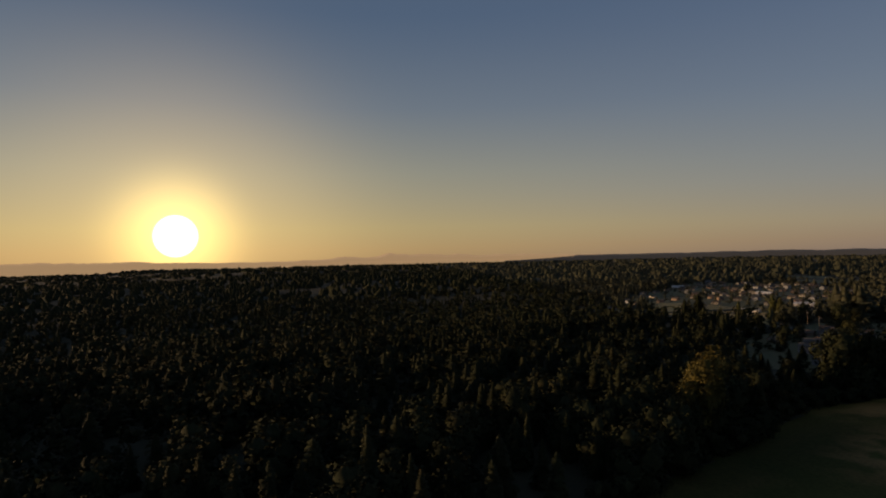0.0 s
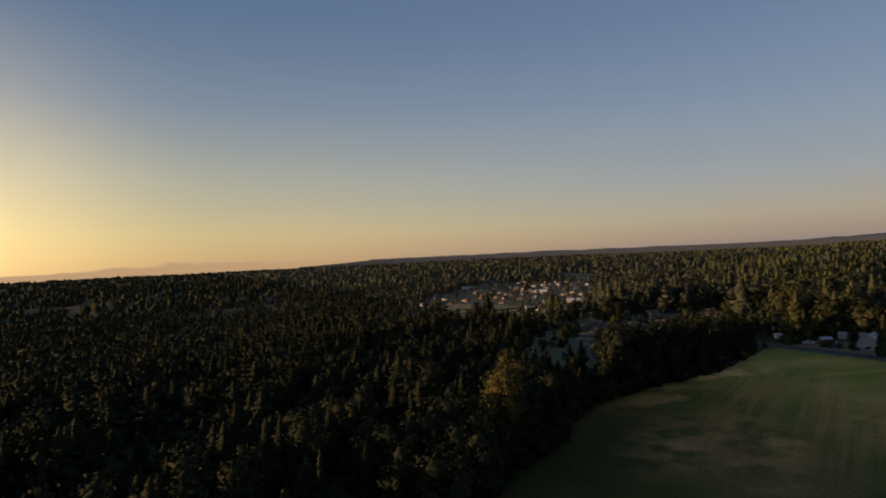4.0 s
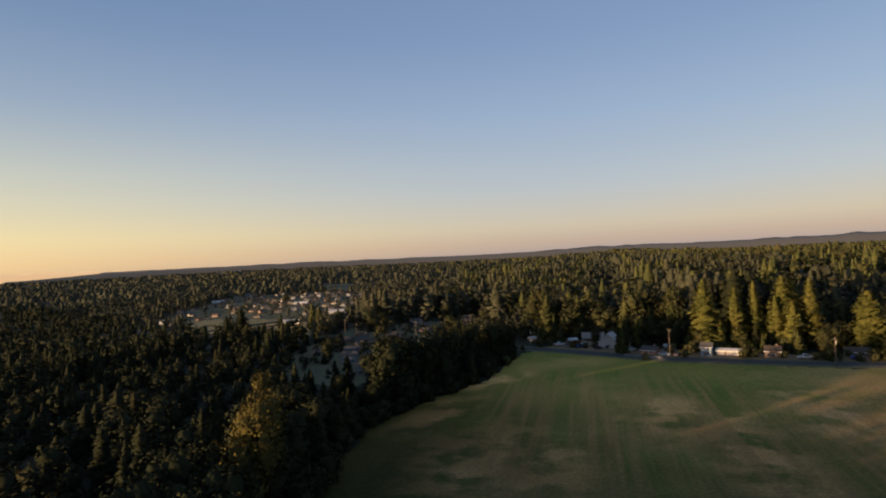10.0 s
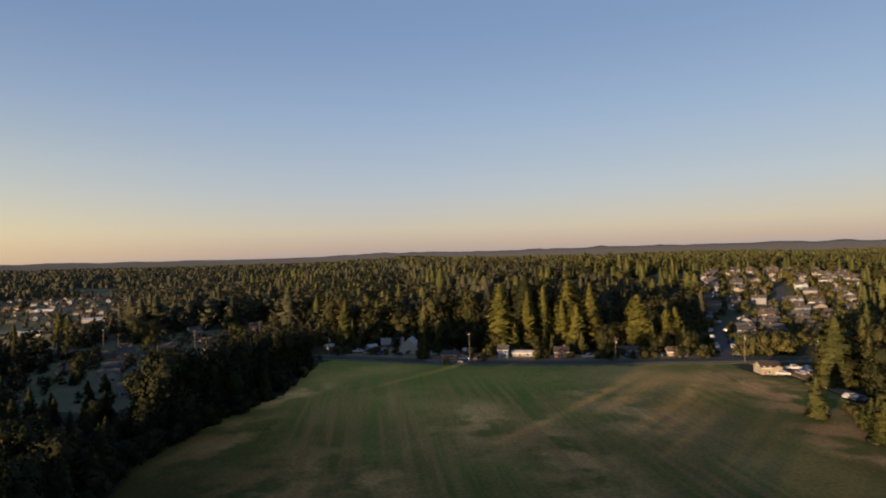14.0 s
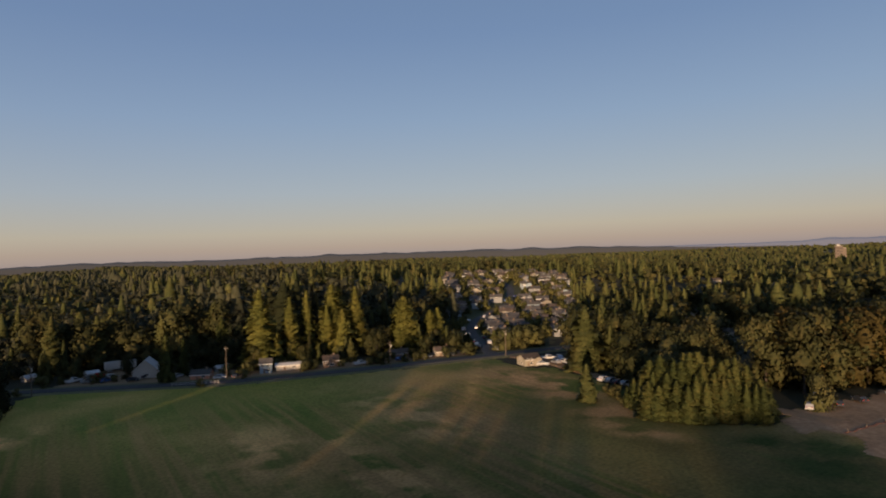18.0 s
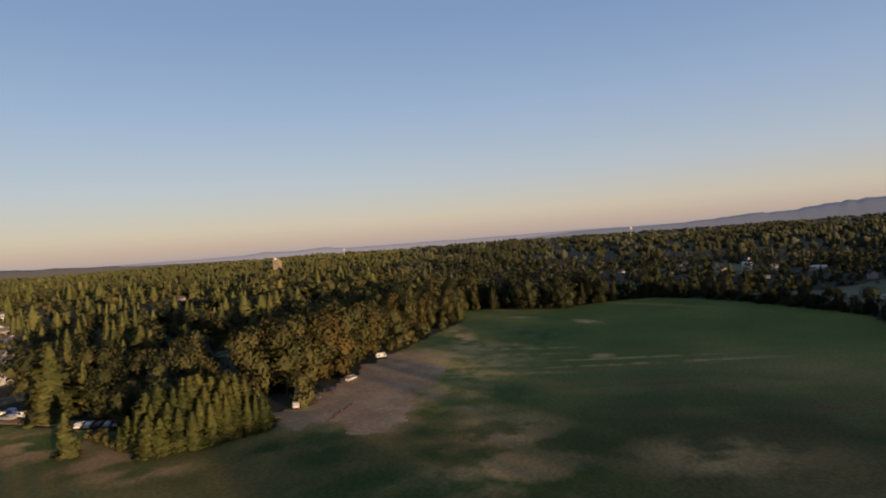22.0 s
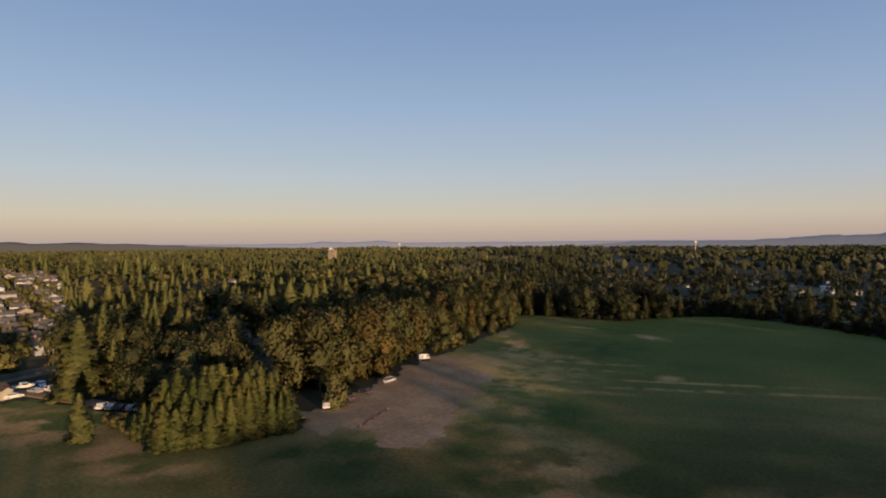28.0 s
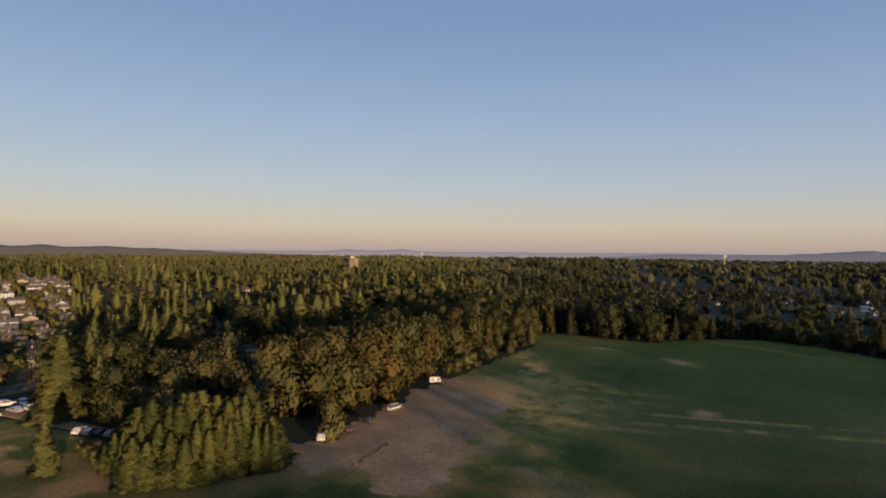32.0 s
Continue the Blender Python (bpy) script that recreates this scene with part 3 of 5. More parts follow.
def strip(name, line, width, lift, material, label, category):
    """A road that follows the land, with a slight crown and a dropped edge."""
    pts = [Vector((*p, 0)) for p in line]
    fine = []
    for a, b in zip(pts, pts[1:]):
        n = max(1, int((b - a).length / 4))
        fine += [a.lerp(b, k / n) for k in range(n)]
    fine.append(pts[-1])
    for _ in range(12):
        fine = [fine[0]] + [(fine[k - 1] + fine[k] * 2 + fine[k + 1]) / 4 for k in range(1, len(fine) - 1)] + [fine[-1]]
    s = Shape()
    rows = []
    for k, p in enumerate(fine):
        way = (fine[min(k + 1, len(fine) - 1)] - fine[max(k - 1, 0)]).normalized()
        side = Vector((-way.y, way.x, 0))
        for off, up in ((-0.5, -0.15), (-0.49, 0.0), (0.0, 0.05), (0.49, 0.0), (0.5, -0.15)):
            q = p + side * off * width
            rows.append((q.x, q.y, float(land(q.x, q.y)) + lift + up))
    s.add(rows, [(5 * k + c, 5 * k + c + 1, 5 * k + c + 6, 5 * k + c + 5) for k in range(len(fine) - 1) for c in range(4)])
    return tagged(new(name, s.mesh(name, material)), label, category, kind="structure")


strip("verge", ROAD, 13.0, 0.12, VERGE, "dry grass verge along the road", "verge")
strip("road", ROAD, 6.0, 0.30, ASPHALT, "two-lane grey asphalt country road", "road")
strip("lane", LANE, 5.0, 0.10, GRAVEL, "gravel lane past the conifers to the lot", "lane")
strip("street", STREET, 5.5, 0.26, ASPHALT, "asphalt street into the housing estate", "street")


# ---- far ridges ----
# distance haze painted into the hills as faint emission; they are no lamps
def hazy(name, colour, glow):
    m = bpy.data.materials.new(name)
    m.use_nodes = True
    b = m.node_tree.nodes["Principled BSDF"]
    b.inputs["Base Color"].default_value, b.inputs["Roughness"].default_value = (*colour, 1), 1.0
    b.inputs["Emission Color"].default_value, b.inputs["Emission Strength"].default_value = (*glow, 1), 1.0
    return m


def ridge(label, from_az, to_az, far, height, material, seed):
    """A distant line of hills; height(az in degrees) in metres above the camera's level."""
    az = np.linspace(from_az, to_az, 260)
    wob = np.array([noise.fractal(Vector((a * 0.45, seed, 0)), 0.8, 2.1, 5) for a in az])
    low = smooth01(0, 7, az - from_az) * smooth01(0, 16, to_az - az)
    top = ((np.array([height(a) for a in az])) * (1 + 0.36 * wob) + 26 + 3 * wob) * low
    x, y = CENTRE[0] + far * np.sin(np.radians(az)), CENTRE[1] + far * np.cos(np.radians(az))
    x2, y2 = CENTRE[0] + (far + 90) * np.sin(np.radians(az)), CENTRE[1] + (far + 90) * np.cos(np.radians(az))
    n = len(az)
    pts = np.concatenate([np.stack([x, y, np.full(n, -60.0)], 1), np.stack([x, y, 16 + 0.6 * top], 1), np.stack([x2, y2, 16 + top], 1), np.stack([x2, y2, np.full(n, -60.0)], 1)])
    k = np.arange(n - 1)
    quads = np.concatenate([np.stack([k + a * n, k + 1 + a * n, k + 1 + (a + 1) * n, k + (a + 1) * n], 1) for a in range(3)])
    tagged(new("backdrop", mesh_of("backdrop", pts, quads, material, True)), label, "hills", kind="structure")


def bumps(*humps):
    return lambda a: sum(h * math.exp(-(((a - c) / w) ** 2)) for c, w, h in humps)


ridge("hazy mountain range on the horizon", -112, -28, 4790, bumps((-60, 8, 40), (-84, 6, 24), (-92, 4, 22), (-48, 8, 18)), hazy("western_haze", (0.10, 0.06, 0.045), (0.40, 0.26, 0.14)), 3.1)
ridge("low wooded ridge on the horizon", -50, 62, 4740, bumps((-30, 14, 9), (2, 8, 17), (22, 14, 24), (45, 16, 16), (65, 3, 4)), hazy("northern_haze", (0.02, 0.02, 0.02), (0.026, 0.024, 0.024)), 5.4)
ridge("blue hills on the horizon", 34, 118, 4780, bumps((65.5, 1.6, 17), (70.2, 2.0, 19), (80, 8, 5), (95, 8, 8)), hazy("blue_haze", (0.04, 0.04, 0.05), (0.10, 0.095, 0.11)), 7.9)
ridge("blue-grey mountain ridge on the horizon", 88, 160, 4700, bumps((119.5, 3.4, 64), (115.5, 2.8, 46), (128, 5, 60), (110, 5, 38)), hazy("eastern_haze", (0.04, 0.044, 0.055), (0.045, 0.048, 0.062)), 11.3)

# ---- houses ----
def gable_roof(x0, x1, y0, y1, z, rise, over=0.5, thick=0.22, along="x"):
    """Two sloping slabs with eaves that meet at a ridge."""
    s = Shape()
    if along == "x":
        mid, half = (y0 + y1) / 2, (y1 - y0) / 2
        drop = rise / half * over
        outline = [(y0 - over, z - drop), (mid, z + rise), (y1 + over, z - drop), (y1 + over, z - drop + thick), (mid, z + rise + thick), (y0 - over, z - drop + thick)]
        turn = Matrix(((0, 1, 0, 0), (1, 0, 0, 0), (0, 0, 1, 0), (0, 0, 0, 1)))
        return s.extrude(outline, x0 - over, x1 + over, turn)
    mid, half = (x0 + x1) / 2, (x1 - x0) / 2
    drop = rise / half * over
    outline = [(x0 - over, z - drop), (mid, z + rise), (x1 + over, z - drop), (x1 + over, z - drop + thick), (mid, z + rise + thick), (x0 - over, z - drop + thick)]
    return s.extrude(outline, y0 - over, y1 + over)


def gable_body(x0, x1, y0, y1, z, rise, along="x"):
    s = Shape()
    if along == "x":
        turn = Matrix(((0, 1, 0, 0), (1, 0, 0, 0), (0, 0, 1, 0), (0, 0, 0, 1)))
        return s.extrude([(y0, -0.5), (y0, z), ((y0 + y1) / 2, z + rise), (y1, z), (y1, -0.5)], x0, x1, turn)
    return s.extrude([(x0, -0.5), (x0, z), ((x0 + x1) / 2, z + rise), (x1, z), (x1, -0.5)], y0, y1)


def add_window(parent, x, y, z, w, h, face):
    """A framed window on a wall that faces -y, +y, -x or +x."""
    turn = {"s": 0, "e": 90, "n": 180, "w": 270}[face]
    m = pose(x, y, z, 0, 0, turn)
    f = Shape()
    f.box(-w / 2 - 0.1, -0.07, -0.1, w / 2 + 0.1, 0.0, 0.0).box(-w / 2 - 0.1, -0.07, h, w / 2 + 0.1, 0.0, h + 0.1)
    f.box(-w / 2 - 0.1, -0.07, 0, -w / 2, 0.0, h).box(w / 2, -0.07, 0, w / 2 + 0.1, 0.0, h).box(-0.03, -0.06, 0, 0.03, 0.0, h)
    frame_part = part("window", f, TRIM, parent, at=m)
    part("pane", Shape().box(-w / 2, -0.03, 0, w / 2, -0.005, h), PANE, frame_part)


def house(label, siding, roofing, size=(12, 9, 3.0, 2.2), wing=None, chimney=True, door=True, flip=False, category="house"):
    """A house with its ridge along x and its front to -y. wing: (x0, x1, depth, garage) of a front gable."""
    length, deep, high, rise = size
    h = thing("house", Matrix.Identity(4), label, category)
    x0, x1, y0, y1 = -length / 2, length / 2, -deep / 2, deep / 2
    part("wall", gable_body(x0, x1, y0, y1, high, rise), siding, h)
    roof = part("roof", gable_roof(x0, x1, y0, y1, high, rise), roofing, h)
    part("fascia", Shape().box(x0 - 0.5, y0 - 0.60, high - 0.62, x1 + 0.5, y0 - 0.52, high - 0.30), TRIM, roof)
    if chimney:
        part("chimney", Shape().box(length * 0.18, 0.6, high, length * 0.18 + 0.8, 1.5, high + rise + 0.9).box(length * 0.18 - 0.08, 0.52, high + rise + 0.9, length * 0.18 + 0.88, 1.58, high + rise + 1.05), BROWNSIDE, roof)
    free = (x0, x1)
    if wing:
        a, b, out, garage = wing
        part("wing_wall", gable_body(a, b, y0 - out, y0 + 0.05, high - 0.05, (b - a) / 2 * 0.48, "y"), siding, h)
        part("wing_roof", gable_roof(a, b, y0 - out, y0 + 2.0, high - 0.05, (b - a) / 2 * 0.48, 0.4, 0.2, "y"), roofing, h)
        if garage:
            g = Shape()
            for k in range(4):
                g.box(a + 0.7, y0 - out - 0.05, 0.55 * k + 0.03, b - 0.7, y0 - out, 0.55 * k + 0.53)
            part("garage_door", g, TRIM, h)
            add_window(h, (a + b) / 2, y0 - out, 2.35 + (high - 2.6) * 0.5, 1.0, 0.7, "s") if high > 4 else None
        else:
            add_window(h, (a + b) / 2, y0 - out, 0.9, 1.8, 1.2, "s")
        free = (x0, a) if a - x0 > x1 - b else (b, x1)
    span = free[1] - free[0]
    if door:
        d = Shape().box(free[0] + span * 0.3, y0 - 0.06, 0.05, free[0] + span * 0.3 + 0.95, y0, 2.1)
        part("door", d, DOORMAT, h)
    add_window(h, free[0] + span * 0.68, y0, 0.9, 1.8, 1.2, "s")
    if high > 4:
        for k in (0.25, 0.7):
            add_window(h, free[0] + span * k, y0, 3.5, 1.3, 1.1, "s")
        add_window(h, 0, y1, 3.5, 1.5, 1.1, "n")
        add_window(h, x0, 0.5, 3.5, 1.2, 1.1, "w")
    add_window(h, x0, -0.5, 0.9, 1.4, 1.2, "w")
    add_window(h, x1, 0.0, 0.9, 1.4, 1.2, "e")
    return h


def standing(x, y, turn=0.0, up=0.05):
    return pose(x, y, float(land(x, y)) + up, 0, 0, turn)


rng = random.Random(5)
HOUSES = []                                        # places that trees keep clear of
models = [house("grey two-storey house with a front garage gable", GREYSIDE, SHINGLE, (12, 9, 5.4, 2.4), (0.5, 5.8, 3, True)),
          house("cream two-storey house with grey shingle roof", CREAM, SHINGLE, (11.5, 9, 5.3, 2.5), (-5.5, -0.3, 2.5, True)),
          house("beige low house with brown shingle roof", BEIGE, BROWNROOF, (14, 9.5, 2.9, 2.4), (1.5, 7, 4, True)),
          house("white house with grey shingle roof and garage", WHITE, SHINGLE, (13, 9, 3.0, 2.3), (-6.2, -0.8, 3.5, True)),
          house("blue-grey two-storey house with white trim", BLUESIDE, SHINGLE, (11, 9, 5.4, 2.3), (0.2, 5.4, 2.5, True)),
          house("tan house with brown roof and front gable", BEIGE, BROWNROOF, (12.5, 9, 5.2, 2.2), (-5.8, -0.5, 3, True))]


def far_house(label, siding, roofing, high, wing):
    """A house that stands a long way off: body, roof, a cross gable and two windows."""
    h = thing("house", Matrix.Identity(4), label, "house")
    part("wall", gable_body(-6, 6, -4.5, 4.5, high, 2.3), siding, h)
    part("roof", gable_roof(-6, 6, -4.5, 4.5, high, 2.3), roofing, h)
    part("wing_wall", gable_body(wing, wing + 5, -7.2, -4.4, high - 0.05, 1.2, "y"), siding, h)
    part("wing_roof", gable_roof(wing, wing + 5, -7.2, -2.5, high - 0.05, 1.2, 0.4, 0.2, "y"), roofing, h)
    for x, w in ((wing + 2.5, 2.2), (-wing * 0.6 - 3, 1.8)):
        part("window", Shape().box(x - w / 2, -7.26 if x > wing else -4.56, 0.9, x + w / 2, -7.18 if x > wing else -4.48, 2.2), PANE, h)
    return h


models += [far_house("small beige house with brown roof among trees", BEIGE, BROWNROOF, 2.9, 0.6), far_house("small pale house with grey roof and cross gable", CREAM, SHINGLE, 3.0, -5.6),
           far_house("grey two-storey house with dark roof", GREYSIDE, SHINGLE, 5.2, 0.4), far_house("brown house with weathered shingle roof", BROWNSIDE, BROWNROOF, 3.0, -5.5)]
for k, ob in enumerate(models):
    ob.scale = (0.66, 0.66, 0.66) if k < 6 else (0.58, 0.58, 0.58)
first_used = set()


def settle(model, x, y, turn, group):
    """The model itself at its first place, copies after that."""
    m = standing(x, y, turn)
    HOUSES.append((x, y, 4.8))
    ob = models[model]
    if model in first_used:
        return tagged(copy_thing(ob, m), group=group)
    first_used.add(model)
    ob.matrix_basis = m @ Matrix.Diagonal((*ob.scale, 1))
    return tagged(ob, group=group)


def make_suburb():
    u, v = Vector((0.515, 0.857)), Vector((0.857, -0.515))
    base = Vector((140, 232))
    for row in range(-3, 13):
        for side in (-1, 1):
            for k in range(0, 40):
                p = base + v * (row * 29 + side * 8.2) + u * (9.4 * k + rng.uniform(-3, 3) + 6) + v * rng.uniform(-2.5, 2.5)
                if rng.random() < 0.06 or not inside(SUBURB, p.x, p.y) or near_line(ROAD, p.x, p.y) < 13 or near_line(STREET, p.x, p.y) < 9:
                    continue
                settle(rng.randrange(6), p.x, p.y, 59 + (90 if side < 0 else -90) - 90 + rng.choice((0, 0, 90, 180)) + rng.uniform(-12, 12) + 90, "houses of the estate")


make_suburb()


def make_estate():
    """Small pale houses far to the north-west."""
    for gx in range(-520, -200, 21):
        for gy in range(470, 830, 27):
            x, y = gx + rng.uniform(-6, 6), gy + rng.uniform(-7, 7)
            if inside(ESTATE, x, y) and rng.random() < 0.72:
                settle(rng.choice((6, 6, 7, 8, 9)), x, y, rng.choice((0, 90, 180, 20)) + rng.uniform(-8, 8), "houses of the far estate")
    for x, y, t in ((-106, 264, 20), (-96, 257, 100), (-101, 248, 15), (-120, 314, 30), (-126, 304, 10), (-113, 298, 95), (-185, 309, 20), (-176, 300, 80), (-218, 307, 0), (-72, 385, 15), (-108, 384, 40), (-106, 326, 25), (-127, 330, 10), (-77, 408, 15), (-50, 352, 40), (-118, 306, 30), (-90, 340, 0), (-64, 384, 70), (-98, 370, 15), (-84, 222, 20), (-112, 285, 100), (-84, 280, 15), (-125, 268, 60), (-100, 312, 10), (-76, 300, 30), (-150, 290, 0), (-57, 350, 40), (-200, 470, 5), (-160, 300, 40), (-640, 225, 0), (-560, 120, 30), (-700, 330, 60)):
        settle(rng.choice((6, 7, 8, 9)), x, y, t, "houses behind the hedge")
    for x, y in ((277, -140), (397, -177), (304, -172), (568, -204), (590, -190), (622, -192), (697, -161), (470, -205), (520, -150), (640, -150), (670, -230), (740, -130), (610, -90), (560, -60), (720, -60), (500, -240), (430, -250), (800, -150), (780, -220), (850, -90), (900, -180), (660, 40), (740, 20)):
        settle(rng.choice((6, 7, 7, 8)), x + rng.uniform(-4, 4), y, rng.uniform(0, 180), "scattered houses to the east")
        HOUSES.append((x - 10, y + 3, 10))
    for x, y in ((265, 258), (276, 250), (287, 276), (252, 240), (178, 190), (196, 205), (215, 215), (240, 190), (232, 232), (205, 172), (262, 215), (290, 240), (310, 205), (180, 165), (250, 250), (345, 260), (400, 300), (450, 280), (520, 330), (480, 380), (560, 420)):
        settle(rng.choice((6, 7, 8, 9)), x, y, rng.uniform(0, 180), "houses among the trees")
        HOUSES.append((x - 6, y - 5, 8))


make_estate()


# the roadside houses
def place_one(ob, x, y, turn, clear=7.0):
    ob.scale = [0.7 * c for c in ob.scale]
    ob.matrix_basis = standing(x, y, turn, 0.1) @ Matrix.Diagonal((*ob.scale, 1))
    HOUSES.append((x, y, clear))
    return ob


barn = house("white steep-gabled barn beside the yard", WHITE, TINROOF, (11, 9, 3.6, 4.4), None, False, False, category="barn")
barn.scale = (1.1, 1.35, 1.2)
place_one(barn, 15.4, 277, 74, 10)
shop = house("low faded-red house with grey roof", SALMON, SHINGLE, (9.5, 7.5, 2.6, 1.7))
place_one(shop, 31.3, 259, -28, 8)
tall = house("narrow blue-grey two-storey house with grey roof", BLUESIDE, SHINGLE, (6, 6.5, 5.2, 2.0), None, False)
place_one(tall, 52.5, 252, -20, 6)
long_low = house("long low white mobile home", WHITE, TINROOF, (14, 4.6, 2.6, 0.9), None, False)
place_one(long_low, 61, 251.5, -18, 7)
small_white = house("small house with brown roof and white front gable", BROWNSIDE, BROWNROOF, (8, 6.5, 3.6, 2.2), (-1.5, 2.2, 0.8, False))
place_one(small_white, 75, 245, -16, 6)
brown_one = house("dark brown low house under trees", BROWNSIDE, BROWNROOF, (11, 7, 2.7, 1.8))
place_one(brown_one, 103, 243, -10, 7)
tan_one = house("cream roadside house with brown gable roof", CREAM, BROWNROOF, (11, 7.5, 2.7, 2.0), (1, 5, 1.5, False))
place_one(tan_one, 119.5, 235, -12, 7)
corner = house("cream two-storey house with dark brown roof", CREAM, DARKROOF, (12, 10.5, 4.2, 2.6), (0.5, 5.6, 1.6, False), False)
corner.scale = (0.78, 0.78, 0.8)
place_one(corner, 131, 195.5, -8, 9)
sheds = house("grey weathered shed with metal roof", GREYSIDE, TINROOF, (6, 4, 2.3, 1.0), None, False, category="shed")
place_one(sheds, -2, 292, 20, 5)
for x, y, t in ((40, 268, 10), (155, 108, 30), (-22, 300, 40), (18, 290, 70)):
    copy_thing(sheds, standing(x, y, t))
    HOUSES.append((x, y, 5))
white_hall = house("long white farm building with pale roof", WHITE, TINROOF, (26, 9, 4.0, 2.2), None, False, category="building")
white_hall.scale = (0.85, 0.85, 0.8)
place_one(white_hall, -228, 436, 5, 14)
for x, y, t in ((-215, 500, 20), (-300, 600, 0), (-470, 700, 40), (640, -175, 20), (585, -215, 70), (690, -190, 10)):
    copy_thing(white_hall, standing(x, y, t))
    HOUSES.append((x, y, 14))


TOWERWALL = plain("weathered_concrete_panels", (0.14, 0.11, 0.09), 0.8, 0.12)


def tower_block():
    """A pale block of flats that stands over the distant woods."""
    x, y = -3 + 1400 * math.sin(radians(65.9)), 40 + 1400 * math.cos(radians(65.9))
    t = thing("apartment_tower", pose(x, y, -10, 0, 0, -66), "pale concrete apartment tower above distant woods", "building")
    part("wall", Shape().box(-13, -7, 0, 5, 7, 42).box(5, -6, 0, 13, 6, 38), TOWERWALL, t)
    part("roof", Shape().box(-13.3, -7.3, 42, 5.3, 7.3, 42.8).box(5.3, -6.3, 38, 13.3, 6.3, 38.7), CONCRETE, t)
    t.scale = (0.72, 0.72, 0.93)
    part("plant_room", Shape().box(-9, -3, 42.8, -2, 3, 46), CONCRETE, t)
    for floor in range(7, 13):
        for k in range(6):
            part("window", Shape().box(-12 + 2.8 * k, -7.08, 3.2 * floor + 0.8, -10.4 + 2.8 * k, -6.98, 3.2 * floor + 2.3), PANE, t)


tower_block()


def water_tower(az, far, top, size):
    x, y = 5 + far * math.sin(radians(az)), 40 + far * math.cos(radians(az))
    t = thing("water_tower", pose(x, y, -5), "white water tower above distant woods", "water tower")
    s = Shape()
    rings = [(-1, 0.25), (-0.75, 0.66), (-0.35, 0.94), (0.0, 1.0), (0.4, 0.92), (0.75, 0.66), (1.0, 0.05)]
    for (z0, r0), (z1, r1) in zip(rings, rings[1:]):
        s.tube((0, 0, top - size + z0 * size + 5), (0, 0, top - size + z1 * size + 5), r0 * size, r1 * size, 16)
    part("tank", s, WHITE, t)
    part("stem", Shape().tube((0, 0, 0), (0, 0, top - 1.7 * size + 5), size * 0.22, size * 0.13, 12), CONCRETE, t)


water_tower(72.0, 2600, 43.0, 5.0)
water_tower(98.8, 2400, 43.5, 5.5)

# ---- trees ----
KITE = np.random.default_rng(3)


def unit(v):
    return v / (np.linalg.norm(v, axis=1, keepdims=True) + 1e-9)


def kites(base, tip, side, fold, out, soft=0.8, belly=0.55, rough=0.28):
    """Leafy sprays: for each, two triangles folded along the line from base to tip, facing outwards."""
    n = len(base)
    flat = np.cross(tip - base, side)
    side = np.where((flat * out).sum(1, keepdims=True) > 0, side, -side)
    flat = unit(np.cross(tip - base, side))
    mid = base * (1 - belly) + tip * belly + fold
    pts = np.stack([base, mid - side, tip, mid + side], 1).reshape(-1, 3)
    k = 4 * np.arange(n)[:, None]
    tris = np.concatenate([k + [0, 1, 2], k + [0, 2, 3]], 1).reshape(-1, 3)
    lie = unit(unit(out) * soft + flat * (1 - soft) + KITE.normal(0, rough, (n, 3)))
    spread = unit(side) * 0.3
    return pts, tris, unit(np.stack([lie, lie - spread, lie, lie + spread], 1).reshape(-1, 3))


def join(*pieces):
    pts, tris, lies, n = [], [], [], 0
    for p, t, l in pieces:
        pts.append(p)
        tris.append(t + n)
        lies.append(l)
        n += len(p)
    return np.concatenate(pts), np.concatenate(tris), np.concatenate(lies)


def lathe(zs, rs, sides, g, rough=0.0):
    """A rough form of revolution."""
    a = np.arange(sides) * 2 * math.pi / sides + g.uniform(0, 2)
    rings = [np.stack([r * np.cos(a), r * np.sin(a), np.full(sides, z)], 1) * (1 + rough * g.standard_normal((sides, 1)) * np.array([1, 1, 0])) for z, r in zip(zs, rs)]
    pts = np.concatenate(rings)
    k = np.arange(sides)
    tris = []
    for j in range(len(zs) - 1):
        p, q = j * sides + k, j * sides + (k + 1) % sides
        tris += [np.stack([p, q, q + sides], 1), np.stack([p, q + sides, p + sides], 1)]
    lies = unit(np.concatenate([np.stack([np.cos(a), np.sin(a), np.full(sides, 0.35)], 1)] * len(zs)))
    return pts, np.concatenate(tris), lies


